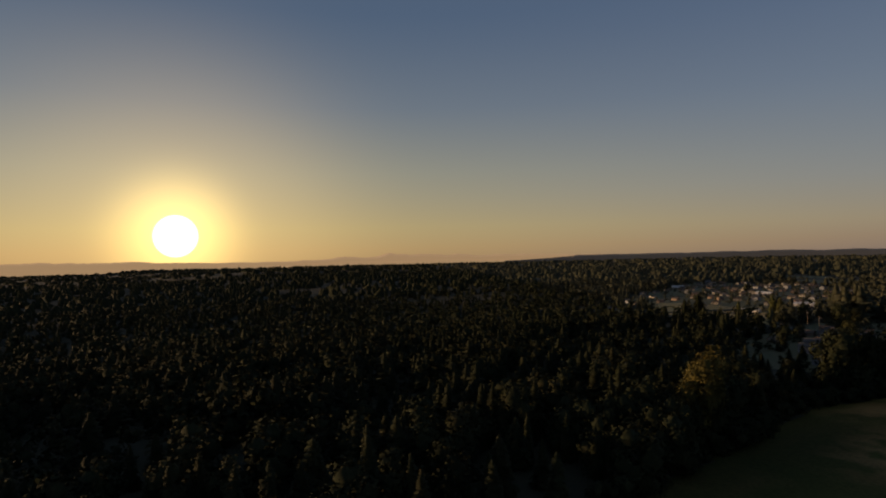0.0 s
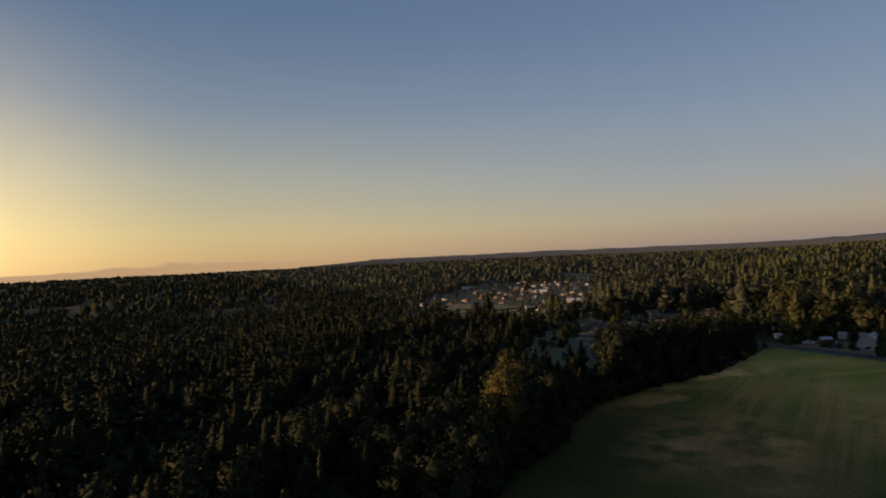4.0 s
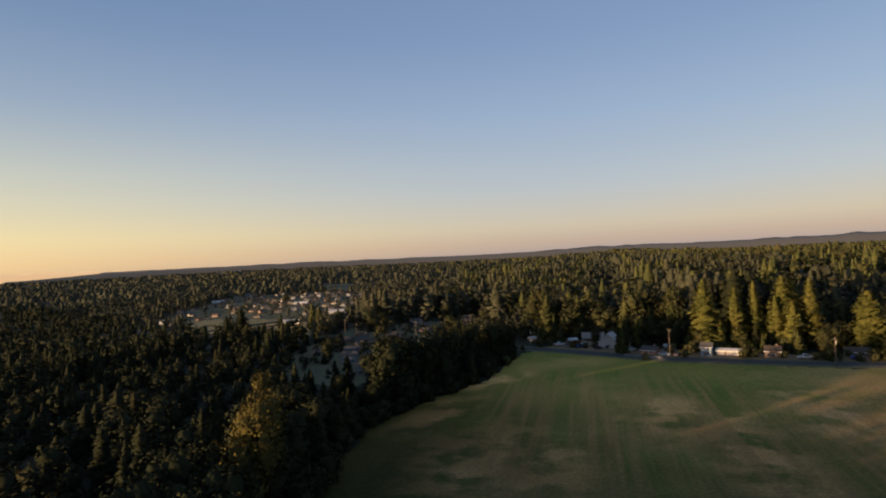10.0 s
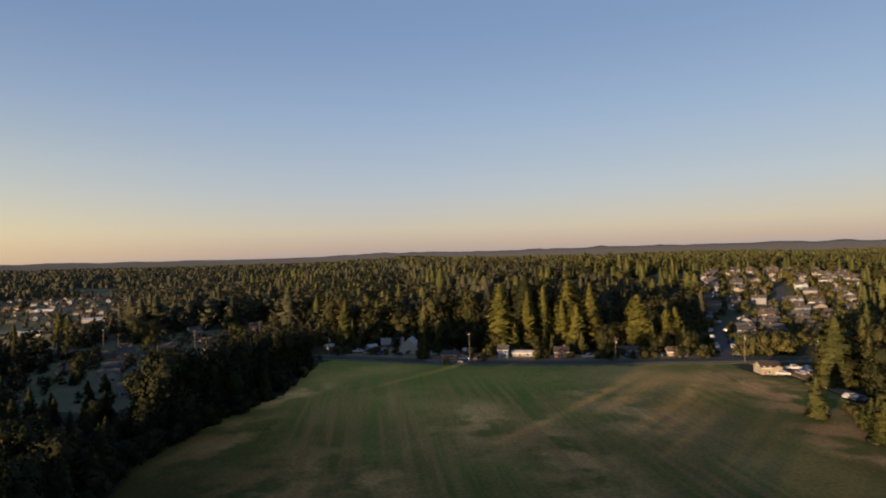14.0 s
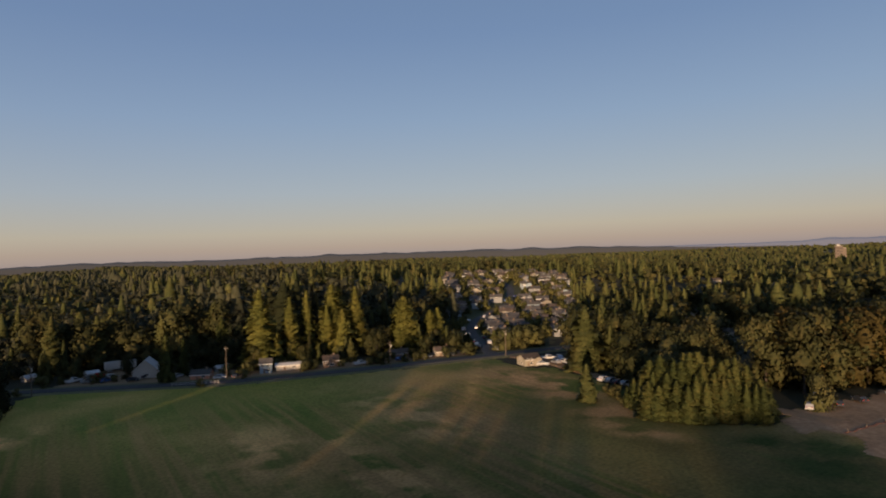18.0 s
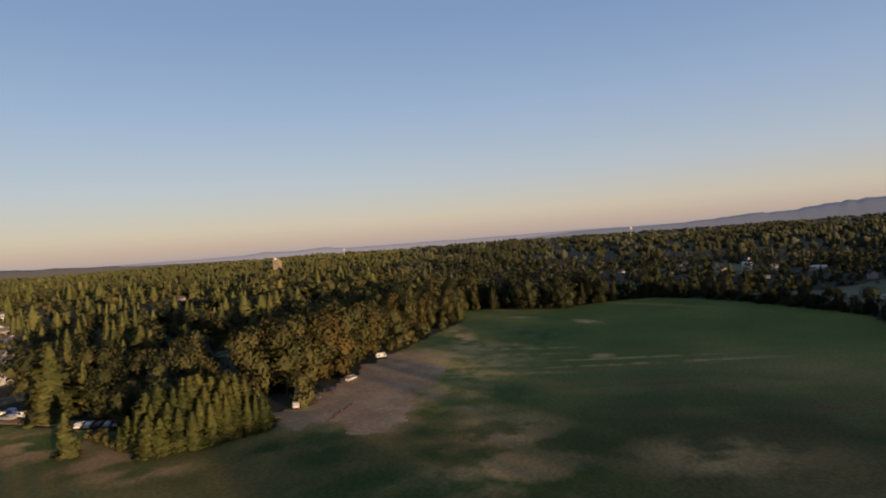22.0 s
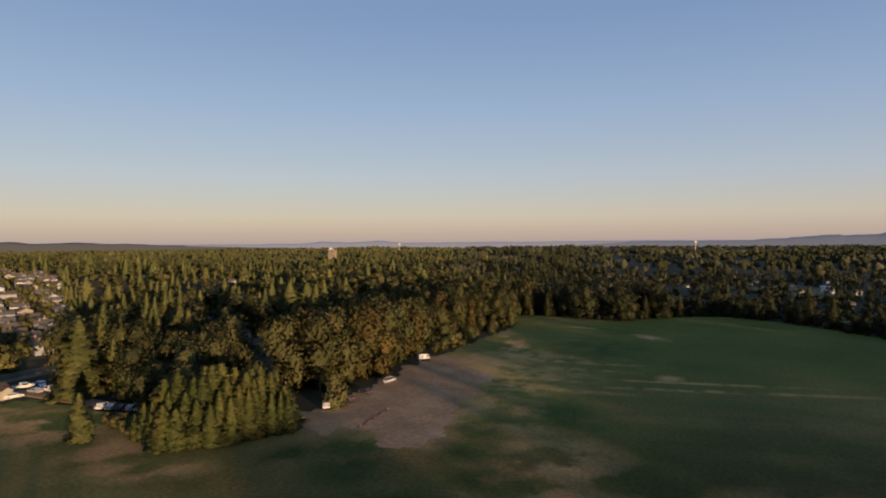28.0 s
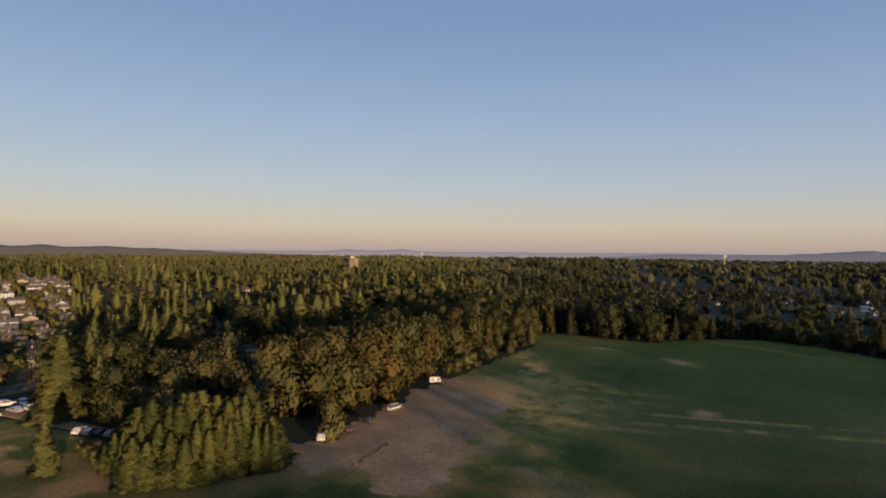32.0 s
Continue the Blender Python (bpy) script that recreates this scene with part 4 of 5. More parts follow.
def fir_crown(g, levels, per, sprays=1, slim=0.21, low=0.06, taper=0.75):
    """A conifer of height 1: dense tiers of blunt drooping boughs round a dark core, full below and pointed above."""
    n = levels * per
    z = np.repeat(np.linspace(low, 0.975, levels), per) + g.uniform(-0.5, 0.5, n) * 0.8 / levels
    z = np.clip(z, low * 0.6, 0.985)
    a = np.tile(np.arange(per) * 2 * math.pi / per, levels) + np.repeat(g.uniform(0, 6.3, levels), per) + g.normal(0, 0.25, n)
    lean = 1 + 0.10 * np.sin(a * 2 + g.uniform(0, 6)) + 0.12 * np.sin(z * 8 + a + g.uniform(0, 6)) + 0.07 * np.sin(z * 23 + 2 * a + g.uniform(0, 6))
    reach = slim * (1 - z) ** taper * np.minimum(1, (0.72 if sprays > 1 else 0.5) + 2.6 * (z - low)) * g.uniform(0.74, 1.16, n) * np.repeat(g.uniform(0.88, 1.10, levels), per) * lean + 0.010
    way = np.stack([np.cos(a), np.sin(a), np.zeros_like(a)], 1)
    side = np.stack([-np.sin(a), np.cos(a), np.zeros_like(a)], 1)
    droop = (0.30 + 0.30 * g.random(n)) * reach * (1 - 0.75 * z)
    foot = np.stack([np.zeros_like(z), np.zeros_like(z), z], 1)
    base, tip = foot + way * reach[:, None] * 0.2, foot + way * reach[:, None] - np.outer(droop, (0, 0, 1))
    up = np.array([0, 0, 1.0])
    out = way + up * 0.22
    fine = sprays > 1
    all_of = [kites(base, tip, side * (reach * (0.36 if fine else 0.52) + 0.004)[:, None], up * (reach * 0.14)[:, None], out, 0.58 if fine else 0.72, 0.68)]
    for k in range(sprays - 1):
        s = np.where(g.random((n, 1)) < 0.5, 1, -1)
        t = g.uniform(0.4, 0.85, (n, 1))
        b = base * (1 - t) + tip * t
        w = way * g.uniform(0.4, 0.8, (n, 1)) + side * s * g.uniform(0.5, 1.0, (n, 1)) - up * g.uniform(-0.1, 0.55, (n, 1))
        r = reach[:, None] * g.uniform(0.28, 0.46, (n, 1))
        all_of.append(kites(b, b + w * r, np.cross(w, up) * r * 0.48, up * r * 0.12, out + w * 0.3, 0.58, 0.62))
    heights = [low + 0.02, 0.2, 0.45, 0.68, 0.86, 0.97] if fine else [low + 0.02, 0.3, 0.62, 0.95]
    core = lathe(heights, [slim * 0.5 * (1 - h) ** taper + 0.004 for h in heights], 7 if fine else 5, g, 0.2)
    return join(*all_of, core)


def leafy_crown(g, tufts, lobes=9, wide=0.34, low=0.22, size=0.045, sides=4):
    """A broad-leaved crown of height 1: upright lobes set with leaf clumps, feathery and uneven in outline."""
    cz = g.uniform(low + 0.10, 0.80, lobes)
    cz[0], cz[1] = 0.84, low + 0.12
    spread = wide * np.sqrt(np.clip(1 - ((cz - 0.46) / 0.56) ** 2, 0.08, 1)) * g.uniform(0.35, 0.78, lobes)
    a = np.arange(lobes) * 2.4 + g.uniform(-0.5, 0.5, lobes)
    spread[0] *= 0.3
    centre = np.stack([np.cos(a) * spread, np.sin(a) * spread, cz], 1)
    radius = wide * g.uniform(0.36, 0.58, lobes) * min(1.0, (10 / lobes) ** 0.35) * (1.1 - 0.35 * np.abs(cz - 0.5))
    tall = np.array([1, 1, 1.35])
    pick = g.integers(0, lobes, tufts * 2)
    d = unit(g.standard_normal((tufts * 2, 3)))
    p = centre[pick] + d * tall * (radius[pick] * g.uniform(0.72, 1.30, tufts * 2))[:, None]
    deep = (np.linalg.norm((p[:, None] - centre[None]) / tall, axis=2) < radius[None] * 0.66).any(1)
    p, d = p[~deep][:tufts], d[~deep][:tufts]
    p[:, 2] = np.clip(p[:, 2], 0.01, 1.0)
    n = len(p)
    w = unit(d + g.normal(0, 0.5, (n, 3)))
    t = unit(np.cross(w, g.standard_normal((n, 3))) + np.array([0, 0, 0.35]))
    b = np.cross(w, t)
    s = size * g.uniform(0.5, 1.45, (n, 1))
    leaves = kites(p - t * s, p + t * s, b * s * 0.72, w * s * 0.3, d * 0.8 + (p - np.array([0, 0, 0.42])) * 1.1, 0.8 if tufts > 100 else 0.6, 0.6, 0.14)
    cores = []
    for c, r in zip(centre, radius):
        q, tri, lie = lathe([-0.9, 0.0, 0.95], [0.45, 0.9, 0.25], sides, g, 0.18)
        q = q * r * 0.74 + c
        cores.append((q, tri, unit(lie * 0.7 + (q - np.array([0, 0, 0.42])) * 1.5 + g.normal(0, 0.2, q.shape))))
    return join(leaves, *cores)


def trunk_mesh(name, g, high, thick, limbs, lowest):
    s = Shape()
    s.tube((0, 0, -0.06), (0.004, 0, high * 0.5), thick, thick * 0.62, 8)
    s.tube((0.004, 0, high * 0.5), (0, 0.004, high), thick * 0.62, thick * 0.15, 7)
    for k in range(limbs):
        z = lowest + (high - lowest) * k / max(1, limbs) * 0.9
        a = 2.4 * k + g.uniform(-0.4, 0.4)
        r = 0.16 * (1.1 - z)
        s.tube((0, 0, z), (math.cos(a) * r, math.sin(a) * r, z + 0.08), thick * 0.32, thick * 0.1, 5)
    return s.mesh(name, BARK)


G = np.random.default_rng(11)
FIR_FINE = [fir_crown(G, 20, 12, 3, w) for w in (0.18, 0.22, 0.26, 0.20, 0.30)] + [fir_crown(G, 21, 13, 3, w, 0.02, 0.60) for w in (0.19, 0.23, 0.28)] + [fir_crown(G, 22, 16, 3, 0.36, 0.03, 0.52)]
FIR_MID = [fir_crown(G, 9, 8, 2, w, 0.04, t) for w, t in ((0.17, 0.7), (0.21, 0.62), (0.25, 0.6), (0.19, 0.78), (0.23, 0.55), (0.28, 0.66))]
FIR_FAR = [fir_crown(G, 8, 6, 1, w, 0.04, 0.6) for w in (0.20, 0.24, 0.28)]
LEAF_FINE = [leafy_crown(G, 1400, n, w, l, 0.025, 5) for n, w, l in ((10, 0.34, 0.02), (11, 0.38, 0.06), (9, 0.28, -0.04), (12, 0.40, 0.06), (10, 0.33, 0.0), (8, 0.25, -0.04))] + [leafy_crown(G, 4200, 14, 0.30, 0.0, 0.015, 5)]
LEAF_MID = [leafy_crown(G, 190, n, w, 0.02, 0.052, 3) for n, w in ((6, 0.32), (6, 0.37), (5, 0.28), (6, 0.34))]
LEAF_NEAR = [leafy_crown(G, 520, n, w, 0.0, 0.033, 4) for n, w in ((7, 0.33), (8, 0.38), (6, 0.29), (7, 0.35))]
FIR_NEAR = [fir_crown(G, 15, 10, 2, w, 0.03, t) for w, t in ((0.18, 0.7), (0.22, 0.62), (0.25, 0.6), (0.27, 0.66))]
GARDEN_TREES = [leafy_crown(G, 230, 6, w, -0.02, 0.048, 4) for w in (0.38, 0.42, 0.34)]
LEAF_FAR = [leafy_crown(G, 46, 3, w, 0.04, 0.085) for w in (0.36, 0.42)]


def specks(g, sharp, count=4):
    """A handful of trees a long way off."""
    made = []
    for k in range(count):
        if sharp:
            v, t, l = lathe([0.0, 0.6, 1.0], [0.26, 0.19, 0.01], 4, g, 0.25)
        else:
            v, t, l = lathe([0.05, 0.55, 1.0], [0.28, 0.36, 0.08], 4, g, 0.25)
        h = g.uniform(0.6, 1.05)
        made.append((v * np.array([1, 1, h]) + np.array([*g.uniform(-0.55, 0.55, 2), 0]), t, l))
    return join(*made)


SPECKS = [specks(G, True), specks(G, True), specks(G, False, 3), specks(G, False, 3)]


def allowed(x, y):
    """How likely a tree stands at a place, how likely it is a conifer, and its height (arrays)."""
    n = len(x)
    chance, fir, high = np.full(n, 0.92), np.full(n, 0.72), G.uniform(7, 15, n) + (G.random(n) < 0.08) * G.uniform(2, 6, n)
    clear = inside(FIELD, x, y) | inside(LOT, x, y) | inside(YARDS, x, y)
    for poly in NW_FIELDS + TOWN_FIELDS:
        clear |= inside(poly, x, y)
    west = x < -30
    fir = np.where(west, np.where(x > -150, np.where(y < 150, 0.58, 0.32), 0.45), fir)
    # trees south of about y -60, out of view, raised to block the sun
    high = np.where(west, np.where((y < 112) & (x > -105), G.uniform(11.6, 13.6, n) + 2.0 * smooth01(35, 70, y) * G.random(n) + 9 * smooth01(-60, -105, y + 12 * wavy(x, y, 30)), G.uniform(9, 13, n)), high)
    north = (y > 250) & (x > -20) & (x < 175)
    chance = np.where(north & (y > 288), 0.9, chance)
    fir, high = np.where(north, 0.5, fir), np.where(north, np.where(y < 290, G.uniform(6, 11, n), 29 - 13 * G.random(n) ** 1.6 - 7 * smooth01(85, 130, x)), high)
    high = np.where(north & (x < 45), np.where(y < 300, G.uniform(8, 14, n), G.uniform(15, 23, n)), high)
    high = np.where((x > 100) & (x < 185) & (y > 285) & (x - 120 < 0.42 * (y - 230)), 12 + 6 * G.random(n) ** 2, high)
    nw = (y > 265) & (x <= -20) & (x > -160)
    fir, high = np.where(nw, np.where(y > 385, 0.45, 0.3), fir), np.where(nw, np.where(y > 385, G.uniform(15, 26, n), G.uniform(7, 13, n)), high)
    east = (x > 135) & (y > 80) & (y < 235)
    edge = east & (near_line([(146, 109), (165, 104), (214, 99), (302, 80), (345, 92)], x, y) < 42)
    front = east & (x < 306) & (near_line([(150, 112), (182, 104), (225, 101), (304, 82)], x, y) < 17)
    fir, high = np.where(east, 0.5, fir), np.where(east, np.where(y < 165, 8, 11) + 9 * G.random(n) ** 1.2 + (G.random(n) < 0.08) * G.uniform(2, 6, n), high)
    chance = np.where(east & ~edge & (x < 300), 0.62, chance)
    fir, high = np.where(edge, 0.12, fir), np.where(edge, 10 + 8 * G.random(n), high)
    hollow = (x > 138) & (x < 205) & (near_line([(146, 128), (165, 128), (200, 142)], x, y) < 15)
    fir, high = np.where(hollow, 0.3, fir), np.where(hollow, G.uniform(6, 9.5, n), high)
    line = (x > 325) & (x < 420) & (y > -110) & (y < 100)
    fir, high = np.where(line, 0.25, fir), np.where(line, G.uniform(12, 19, n) - 6.5 * smooth01(0, -60, y), high)
    hedge = (near_line([(345, -50), (300, -78), (259, -99), (194, -98), (150, -84)], x, y) < 13)
    fir, high = np.where(hedge, 0.06, fir), np.where(hedge, G.uniform(6, 10, n), high)
    se = (x > 400) & (y < 90)
    fir, high, chance = np.where(se, 0.25, fir), np.where(se, G.uniform(7, 14, n), high), np.where(se, 0.58, chance)
    sub = inside(SUBURB, x, y)
    fir, high, chance = np.where(sub, 0.1, fir), np.where(sub, G.uniform(3.5, 6, n), high), np.where(sub, 0.3, chance)
    low_wood = (x < -58) & (y > 150) & (y < 262) & (x > -200)
    high = np.where(low_wood, np.minimum(high, 7.0 + 3.0 * G.random(n)), high)
    thin = inside(ESTATE, x, y) | inside(HAMLET, x, y)
    fir, high, chance = np.where(thin, 0.2, fir), np.where(thin, G.uniform(3.5, 7.5, n), high), np.where(thin, 0.42, chance)
    scrub = inside(SCRUB, x, y)
    fir, high, chance = np.where(scrub, 0.2, fir), np.where(scrub, G.uniform(2.5, 6, n), high), np.where(scrub, 0.10, chance)
    # taller and lower stands in drifts, with gaps between
    drift = 1 + 0.20 * wavy(x, y, 23, 7.7) + 0.10 * wavy(x, y, 9, 3.1)
    high = np.where(sub | thin | scrub | hedge | low_wood, high, high * drift)
    chance = np.where(~(sub | thin | scrub | hedge | edge) & (x > -30) & ((y < 262) | (x > 185)) & (wavy(x, y, 31, 5.5) > 0.6), 0.35 * chance, chance)
    # glades in the western wood and gaps further off
    chance = np.where(west & (wavy(x, y, 60, 4.0) > 0.62), 0.6, chance)
    chance = np.where((np.hypot(x, y - 60) > 420) & ((x < 60) | (y < 60)) & (wavy(x, y, 150, 6.0) > 0.66), 0.15, chance)
    clear |= front | inside([(101, 137), (103, 120), (115, 104), (131, 102), (139, 112), (120, 138)], x, y)
    clear |= near_line(ROAD, x, y) < 8.5
    clear |= near_line(LANE, x, y) < 5
    clear |= near_line(STREET, x, y) < 7
    clear |= (x > 98) & (x < 150) & (y > 96) & (y < 235) & ~sub
    clear |= (x > 130) & (y > 150) & (y < 250) & (x - 19 < 0.885 * (y - 41)) & ~sub
    for hx, hy, r in HOUSES:
        clear |= np.hypot(x - hx, y - hy) < r
    return np.where(clear, 0.0, chance), fir, high


def scatter(near, far, step, from_az=-150.0, to_az=152.0):
    """Uneven rows of places in a ring, thinned by what grows there."""
    k = np.arange(-far, far, step)
    x, y = (a.ravel() + G.uniform(-0.48, 0.48, len(k) ** 2) * step for a in np.meshgrid(k + CENTRE[0], k + CENTRE[1]))
    r, az = np.hypot(x - CENTRE[0], y - CENTRE[1]), np.degrees(np.arctan2(x - CENTRE[0], y - CENTRE[1]))
    ok = (r >= near) & (r < far) & (az > from_az) & (az < to_az)
    x, y = x[ok], y[ok]
    chance, fir, high = allowed(x, y)
    ok = G.random(len(x)) < chance
    fir = G.random(len(x)) < fir
    high = np.where(fir, high, np.minimum(high, 18 + 4 * (y < 120)))
    return x[ok], y[ok], fir[ok], high[ok]


def woods(name, label, models, x, y, high, material, wide=1.0):
    """Many trees that no one could count, joined into one object."""
    if not len(x):
        return
    z, turn, pick = land(x, y) - 0.1, G.uniform(0, 6.28, len(x)), G.integers(0, len(models), len(x))
    girth = high * wide * G.uniform(0.85, 1.2, len(x))
    pts, tris, lies, n = [], [], [], 0
    for m, (v, t, l) in enumerate(models):
        who = np.nonzero(pick == m)[0]
        if not len(who):
            continue
        c, s = np.cos(turn[who])[:, None], np.sin(turn[who])[:, None]
        px = (v[None, :, 0] * c - v[None, :, 1] * s) * girth[who][:, None] + x[who][:, None]
        py = (v[None, :, 0] * s + v[None, :, 1] * c) * girth[who][:, None] + y[who][:, None]
        pz = v[None, :, 2] * high[who][:, None] + z[who][:, None]
        pts.append(np.stack([px, py, pz], -1).reshape(-1, 3))
        lies.append(np.stack([l[None, :, 0] * c - l[None, :, 1] * s, l[None, :, 0] * s + l[None, :, 1] * c, np.broadcast_to(l[None, :, 2], px.shape)], -1).reshape(-1, 3))
        tris.append((t[None] + (np.arange(len(who)) * len(v))[:, None, None] + n).reshape(-1, 3))
        n += len(who) * len(v)
    tagged(new(name, mesh_of(name, np.concatenate(pts), np.concatenate(tris), material, True, np.concatenate(lies))), label, "woods", kind="stuff")


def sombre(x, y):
    """Where foliage is painted shade-dark: behind the road, in the eastern hedges and at the western field edge."""
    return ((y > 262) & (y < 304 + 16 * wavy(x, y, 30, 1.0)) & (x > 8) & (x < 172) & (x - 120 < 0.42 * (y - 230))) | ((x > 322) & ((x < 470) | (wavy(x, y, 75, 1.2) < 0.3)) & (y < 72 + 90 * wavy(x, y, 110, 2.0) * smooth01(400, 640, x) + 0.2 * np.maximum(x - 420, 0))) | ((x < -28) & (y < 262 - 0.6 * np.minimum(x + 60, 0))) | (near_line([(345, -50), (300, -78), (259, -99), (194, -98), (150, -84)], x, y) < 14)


def dull(x, y):
    """Woods painted olive-dull for backlit shade and haze: the north-west, thinning towards the north."""
    return ~sombre(x, y) & (((y > 150) & (x < -70 - 0.22 * (y - 300) + (18 + 0.10 * np.abs(y - 300)) * wavy(x, y, 60, 0.7))) | ((y > 288) & (x < 172) & (wavy(x, y, 34, 2.6) > -0.1)) | ((x > 455) & (y < 130 + 0.2 * (x - 455) + 60 * wavy(x, y, 110, 2.0))))


FIR_TREES, LEAF_TREES, SHRUBS = [], [], []


def make_models():
    for v, t, l in FIR_FINE:
        FIR_TREES.append((mesh_of("crown", v, t, FIR, True, l), trunk_mesh("trunk", G, 0.96, 0.014, 5, 0.08)))
    for v, t, l in LEAF_FINE:
        LEAF_TREES.append((mesh_of("crown", v, t, LEAF, True, l), trunk_mesh("trunk", G, 0.8, 0.017, 7, 0.22)))
    for k in range(3):
        v, t, l = leafy_crown(G, 900, 6, 0.5, -0.04, 0.044)
        SHRUBS.append((mesh_of("crown", v, t, SHRUB, True, l), trunk_mesh("trunk", G, 0.6, 0.02, 4, 0.05)))


make_models()


def tree(name, pair, x, y, high, wide, label, category, group, crown_material=None):
    """One tree: an empty at its foot with the trunk and the crown."""
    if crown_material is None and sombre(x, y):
        crown_material = SHADELEAF
    t = thing(name, pose(x, y, float(land(x, y)) - 0.02, 0, 0, G.uniform(0, 360)), label, category, group)
    t.scale = (high * wide, high * wide, high)
    for n, me in (("crown", pair[0]), ("trunk", pair[1])):
        ob = new(n, me)
        ob.parent = t
        if n == "crown" and crown_material:
            ob.material_slots[0].link = "OBJECT"
            ob.material_slots[0].material = crown_material
    return t


def dress(t, material, label):
    """Another foliage for one tree."""
    t["label"] = label
    for ob in t.children:
        if ob.name.startswith("crown"):
            ob.material_slots[0].link = "OBJECT"
            ob.material_slots[0].material = material


def fir_tree(x, y, high, wide=1.0, kind=None, label="tall dark-green conifer with drooping boughs", group="conifers of the wood"):
    return tree("conifer_tree", FIR_TREES[kind if kind is not None else int(G.integers(0, 7))], x, y, high, wide, label, "tree", group)


def leaf_tree(x, y, high, wide=1.0, kind=None, label="broad-leaved tree with an uneven green crown", group="broad-leaved trees of the wood", material=None):
    return tree("broadleaf_tree", LEAF_TREES[kind if kind is not None else int(G.integers(0, 6))], x, y, high, wide, label, "tree", group, material)


def shrub(x, y, high, wide=1.0, label="low rounded green shrub", group="shrubs along the edges"):
    return tree("shrub", SHRUBS[int(G.integers(0, 3))], x, y, high, wide, label, "shrub", group)


def make_woods():
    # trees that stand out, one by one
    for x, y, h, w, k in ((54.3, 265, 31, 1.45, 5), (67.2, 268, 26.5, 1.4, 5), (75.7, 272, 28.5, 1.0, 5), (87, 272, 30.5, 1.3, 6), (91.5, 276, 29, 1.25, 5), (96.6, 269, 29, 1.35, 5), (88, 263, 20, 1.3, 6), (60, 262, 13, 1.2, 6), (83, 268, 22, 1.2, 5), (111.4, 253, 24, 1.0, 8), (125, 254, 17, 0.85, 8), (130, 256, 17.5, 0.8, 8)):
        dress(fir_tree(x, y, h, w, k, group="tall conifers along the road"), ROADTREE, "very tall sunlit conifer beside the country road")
    for x, y, h, w, k in ((19.8, 260.5, 17, 0.85, 6), (27, 270, 14, 0.9, 6), (44, 285, 20, 1.2, 6)):
        dress(fir_tree(x, y, h, w, k, group="tall conifers along the road"), CLUMPFIR, "dark conifer beside the roadside yard")
    for x, y, h, w, k in ((31.5, 306, 28, 1.0, 1), (38, 312, 27, 1.0, 3), (48.3, 304, 25, 0.8, 2), (-18, 318, 25, 1.0, 0), (-4, 322, 20, 1.0, 4), (8, 318, 21, 1.0, 3)):
        leaf_tree(x, y, h, w, k, "big round-topped tree behind the roadside houses", "big trees along the road", LEAF)
    # the clump beside the lane
    clump = [(112, 134.5), (110, 124), (113, 115.5), (118.5, 109), (124, 105.5), (131, 105.5), (134, 109), (132, 117), (127, 124), (122, 132), (116, 137)]
    for gx in np.arange(104, 135, 3.1):
        for gy in np.arange(105, 137, 3.1):
            x, y = gx + G.uniform(-0.9, 0.9), gy + G.uniform(-0.9, 0.9)
            if inside(clump, x, y):
                deep = float(near_line(clump + clump[:1], x, y))
                bushy = fir_tree(x, y, 8.4 + 8.2 * float(smooth01(0, 9.0, deep)) - 2.5 * float(smooth01(126, 133, x)) - 2.0 * float(smooth01(126, 135, y)) + G.uniform(-0.9, 0.9), G.uniform(1.15, 1.4), int(G.choice((5, 6, 6, 7))), "bushy sunlit conifer in the clump beside the lane", "conifers of the clump")
                dress(bushy, CLUMPFIR, bushy["label"])
    for x, y, h, w, k in ((110.4, 146.7, 10.4, 1.05, 7), (140.5, 176.5, 21.5, 1.25, 7), (143.5, 179, 17, 1.2, 6), (150, 186, 21, 1.3, 7), (165, 191.5, 23, 0.95, 5), (192, 198, 24, 0.9, 5), (160, 188, 19, 1.0, 6), (186, 191, 19, 1.0, 6), (206, 206, 21, 1.0, 5), (222, 214, 22, 1.0, 6), (205, 222, 18, 1.0, 6), (186, 212, 17, 1.0, 6), (228, 240, 20, 1.0, 5), (243, 228, 21, 1.0, 6), (247, 226, 24, 0.8, 0), (176, 205, 18, 1.0, 6), (150, 174, 15, 1.1, 4), (171, 176, 18, 1.0, 2), (166, 186, 19, 1.0, 1)):
        fir_tree(x, y, h, w, k, "sunlit conifer beside the lane and houses", "conifers by the lane")
    for x, y, h, w, k in ((130, 135, 13, 1.2, 3), (138, 140, 15, 1.2, 1), (145, 147, 16, 1.2, 4), (133, 146, 12, 1.2, 3), (152, 155, 17, 1.1, 0), (142, 160, 14, 1.2, 3), (154, 143, 17, 1.1, 4), (163, 150, 18, 1.1, 0), (176, 153, 18.5, 1.0, 1)):
        leaf_tree(x, y, h, w, k, "sunlit broad-leaved tree behind the conifer clump", "trees by the lane")
    for back, n in ((5.0, 16), (13.0, 12)):
        for k in range(n):
            q = (k + G.uniform(-0.25, 0.25)) / (n - 1) * 3
            line = [(160, 111), (184, 104), (225, 101), (304, 82)]
            j = max(0, min(int(q), 2))
            x, y = (line[j][c] + (line[j + 1][c] - line[j][c]) * (q - j) for c in (0, 1))
            leaf_tree(x + G.uniform(-1.5, 1.5), y + back + G.uniform(-1.5, 1.5), G.uniform(14.5, 23.0), G.uniform(0.9, 1.15), int(G.choice((2, 5, 0, 4))), "tall leafy tree with rust-tinged crown" if k % 4 == 1 else "tall sunlit leafy tree at the edge of the wood", "tall trees at the wood's edge", RUSTLEAF if k % 4 == 1 else None)
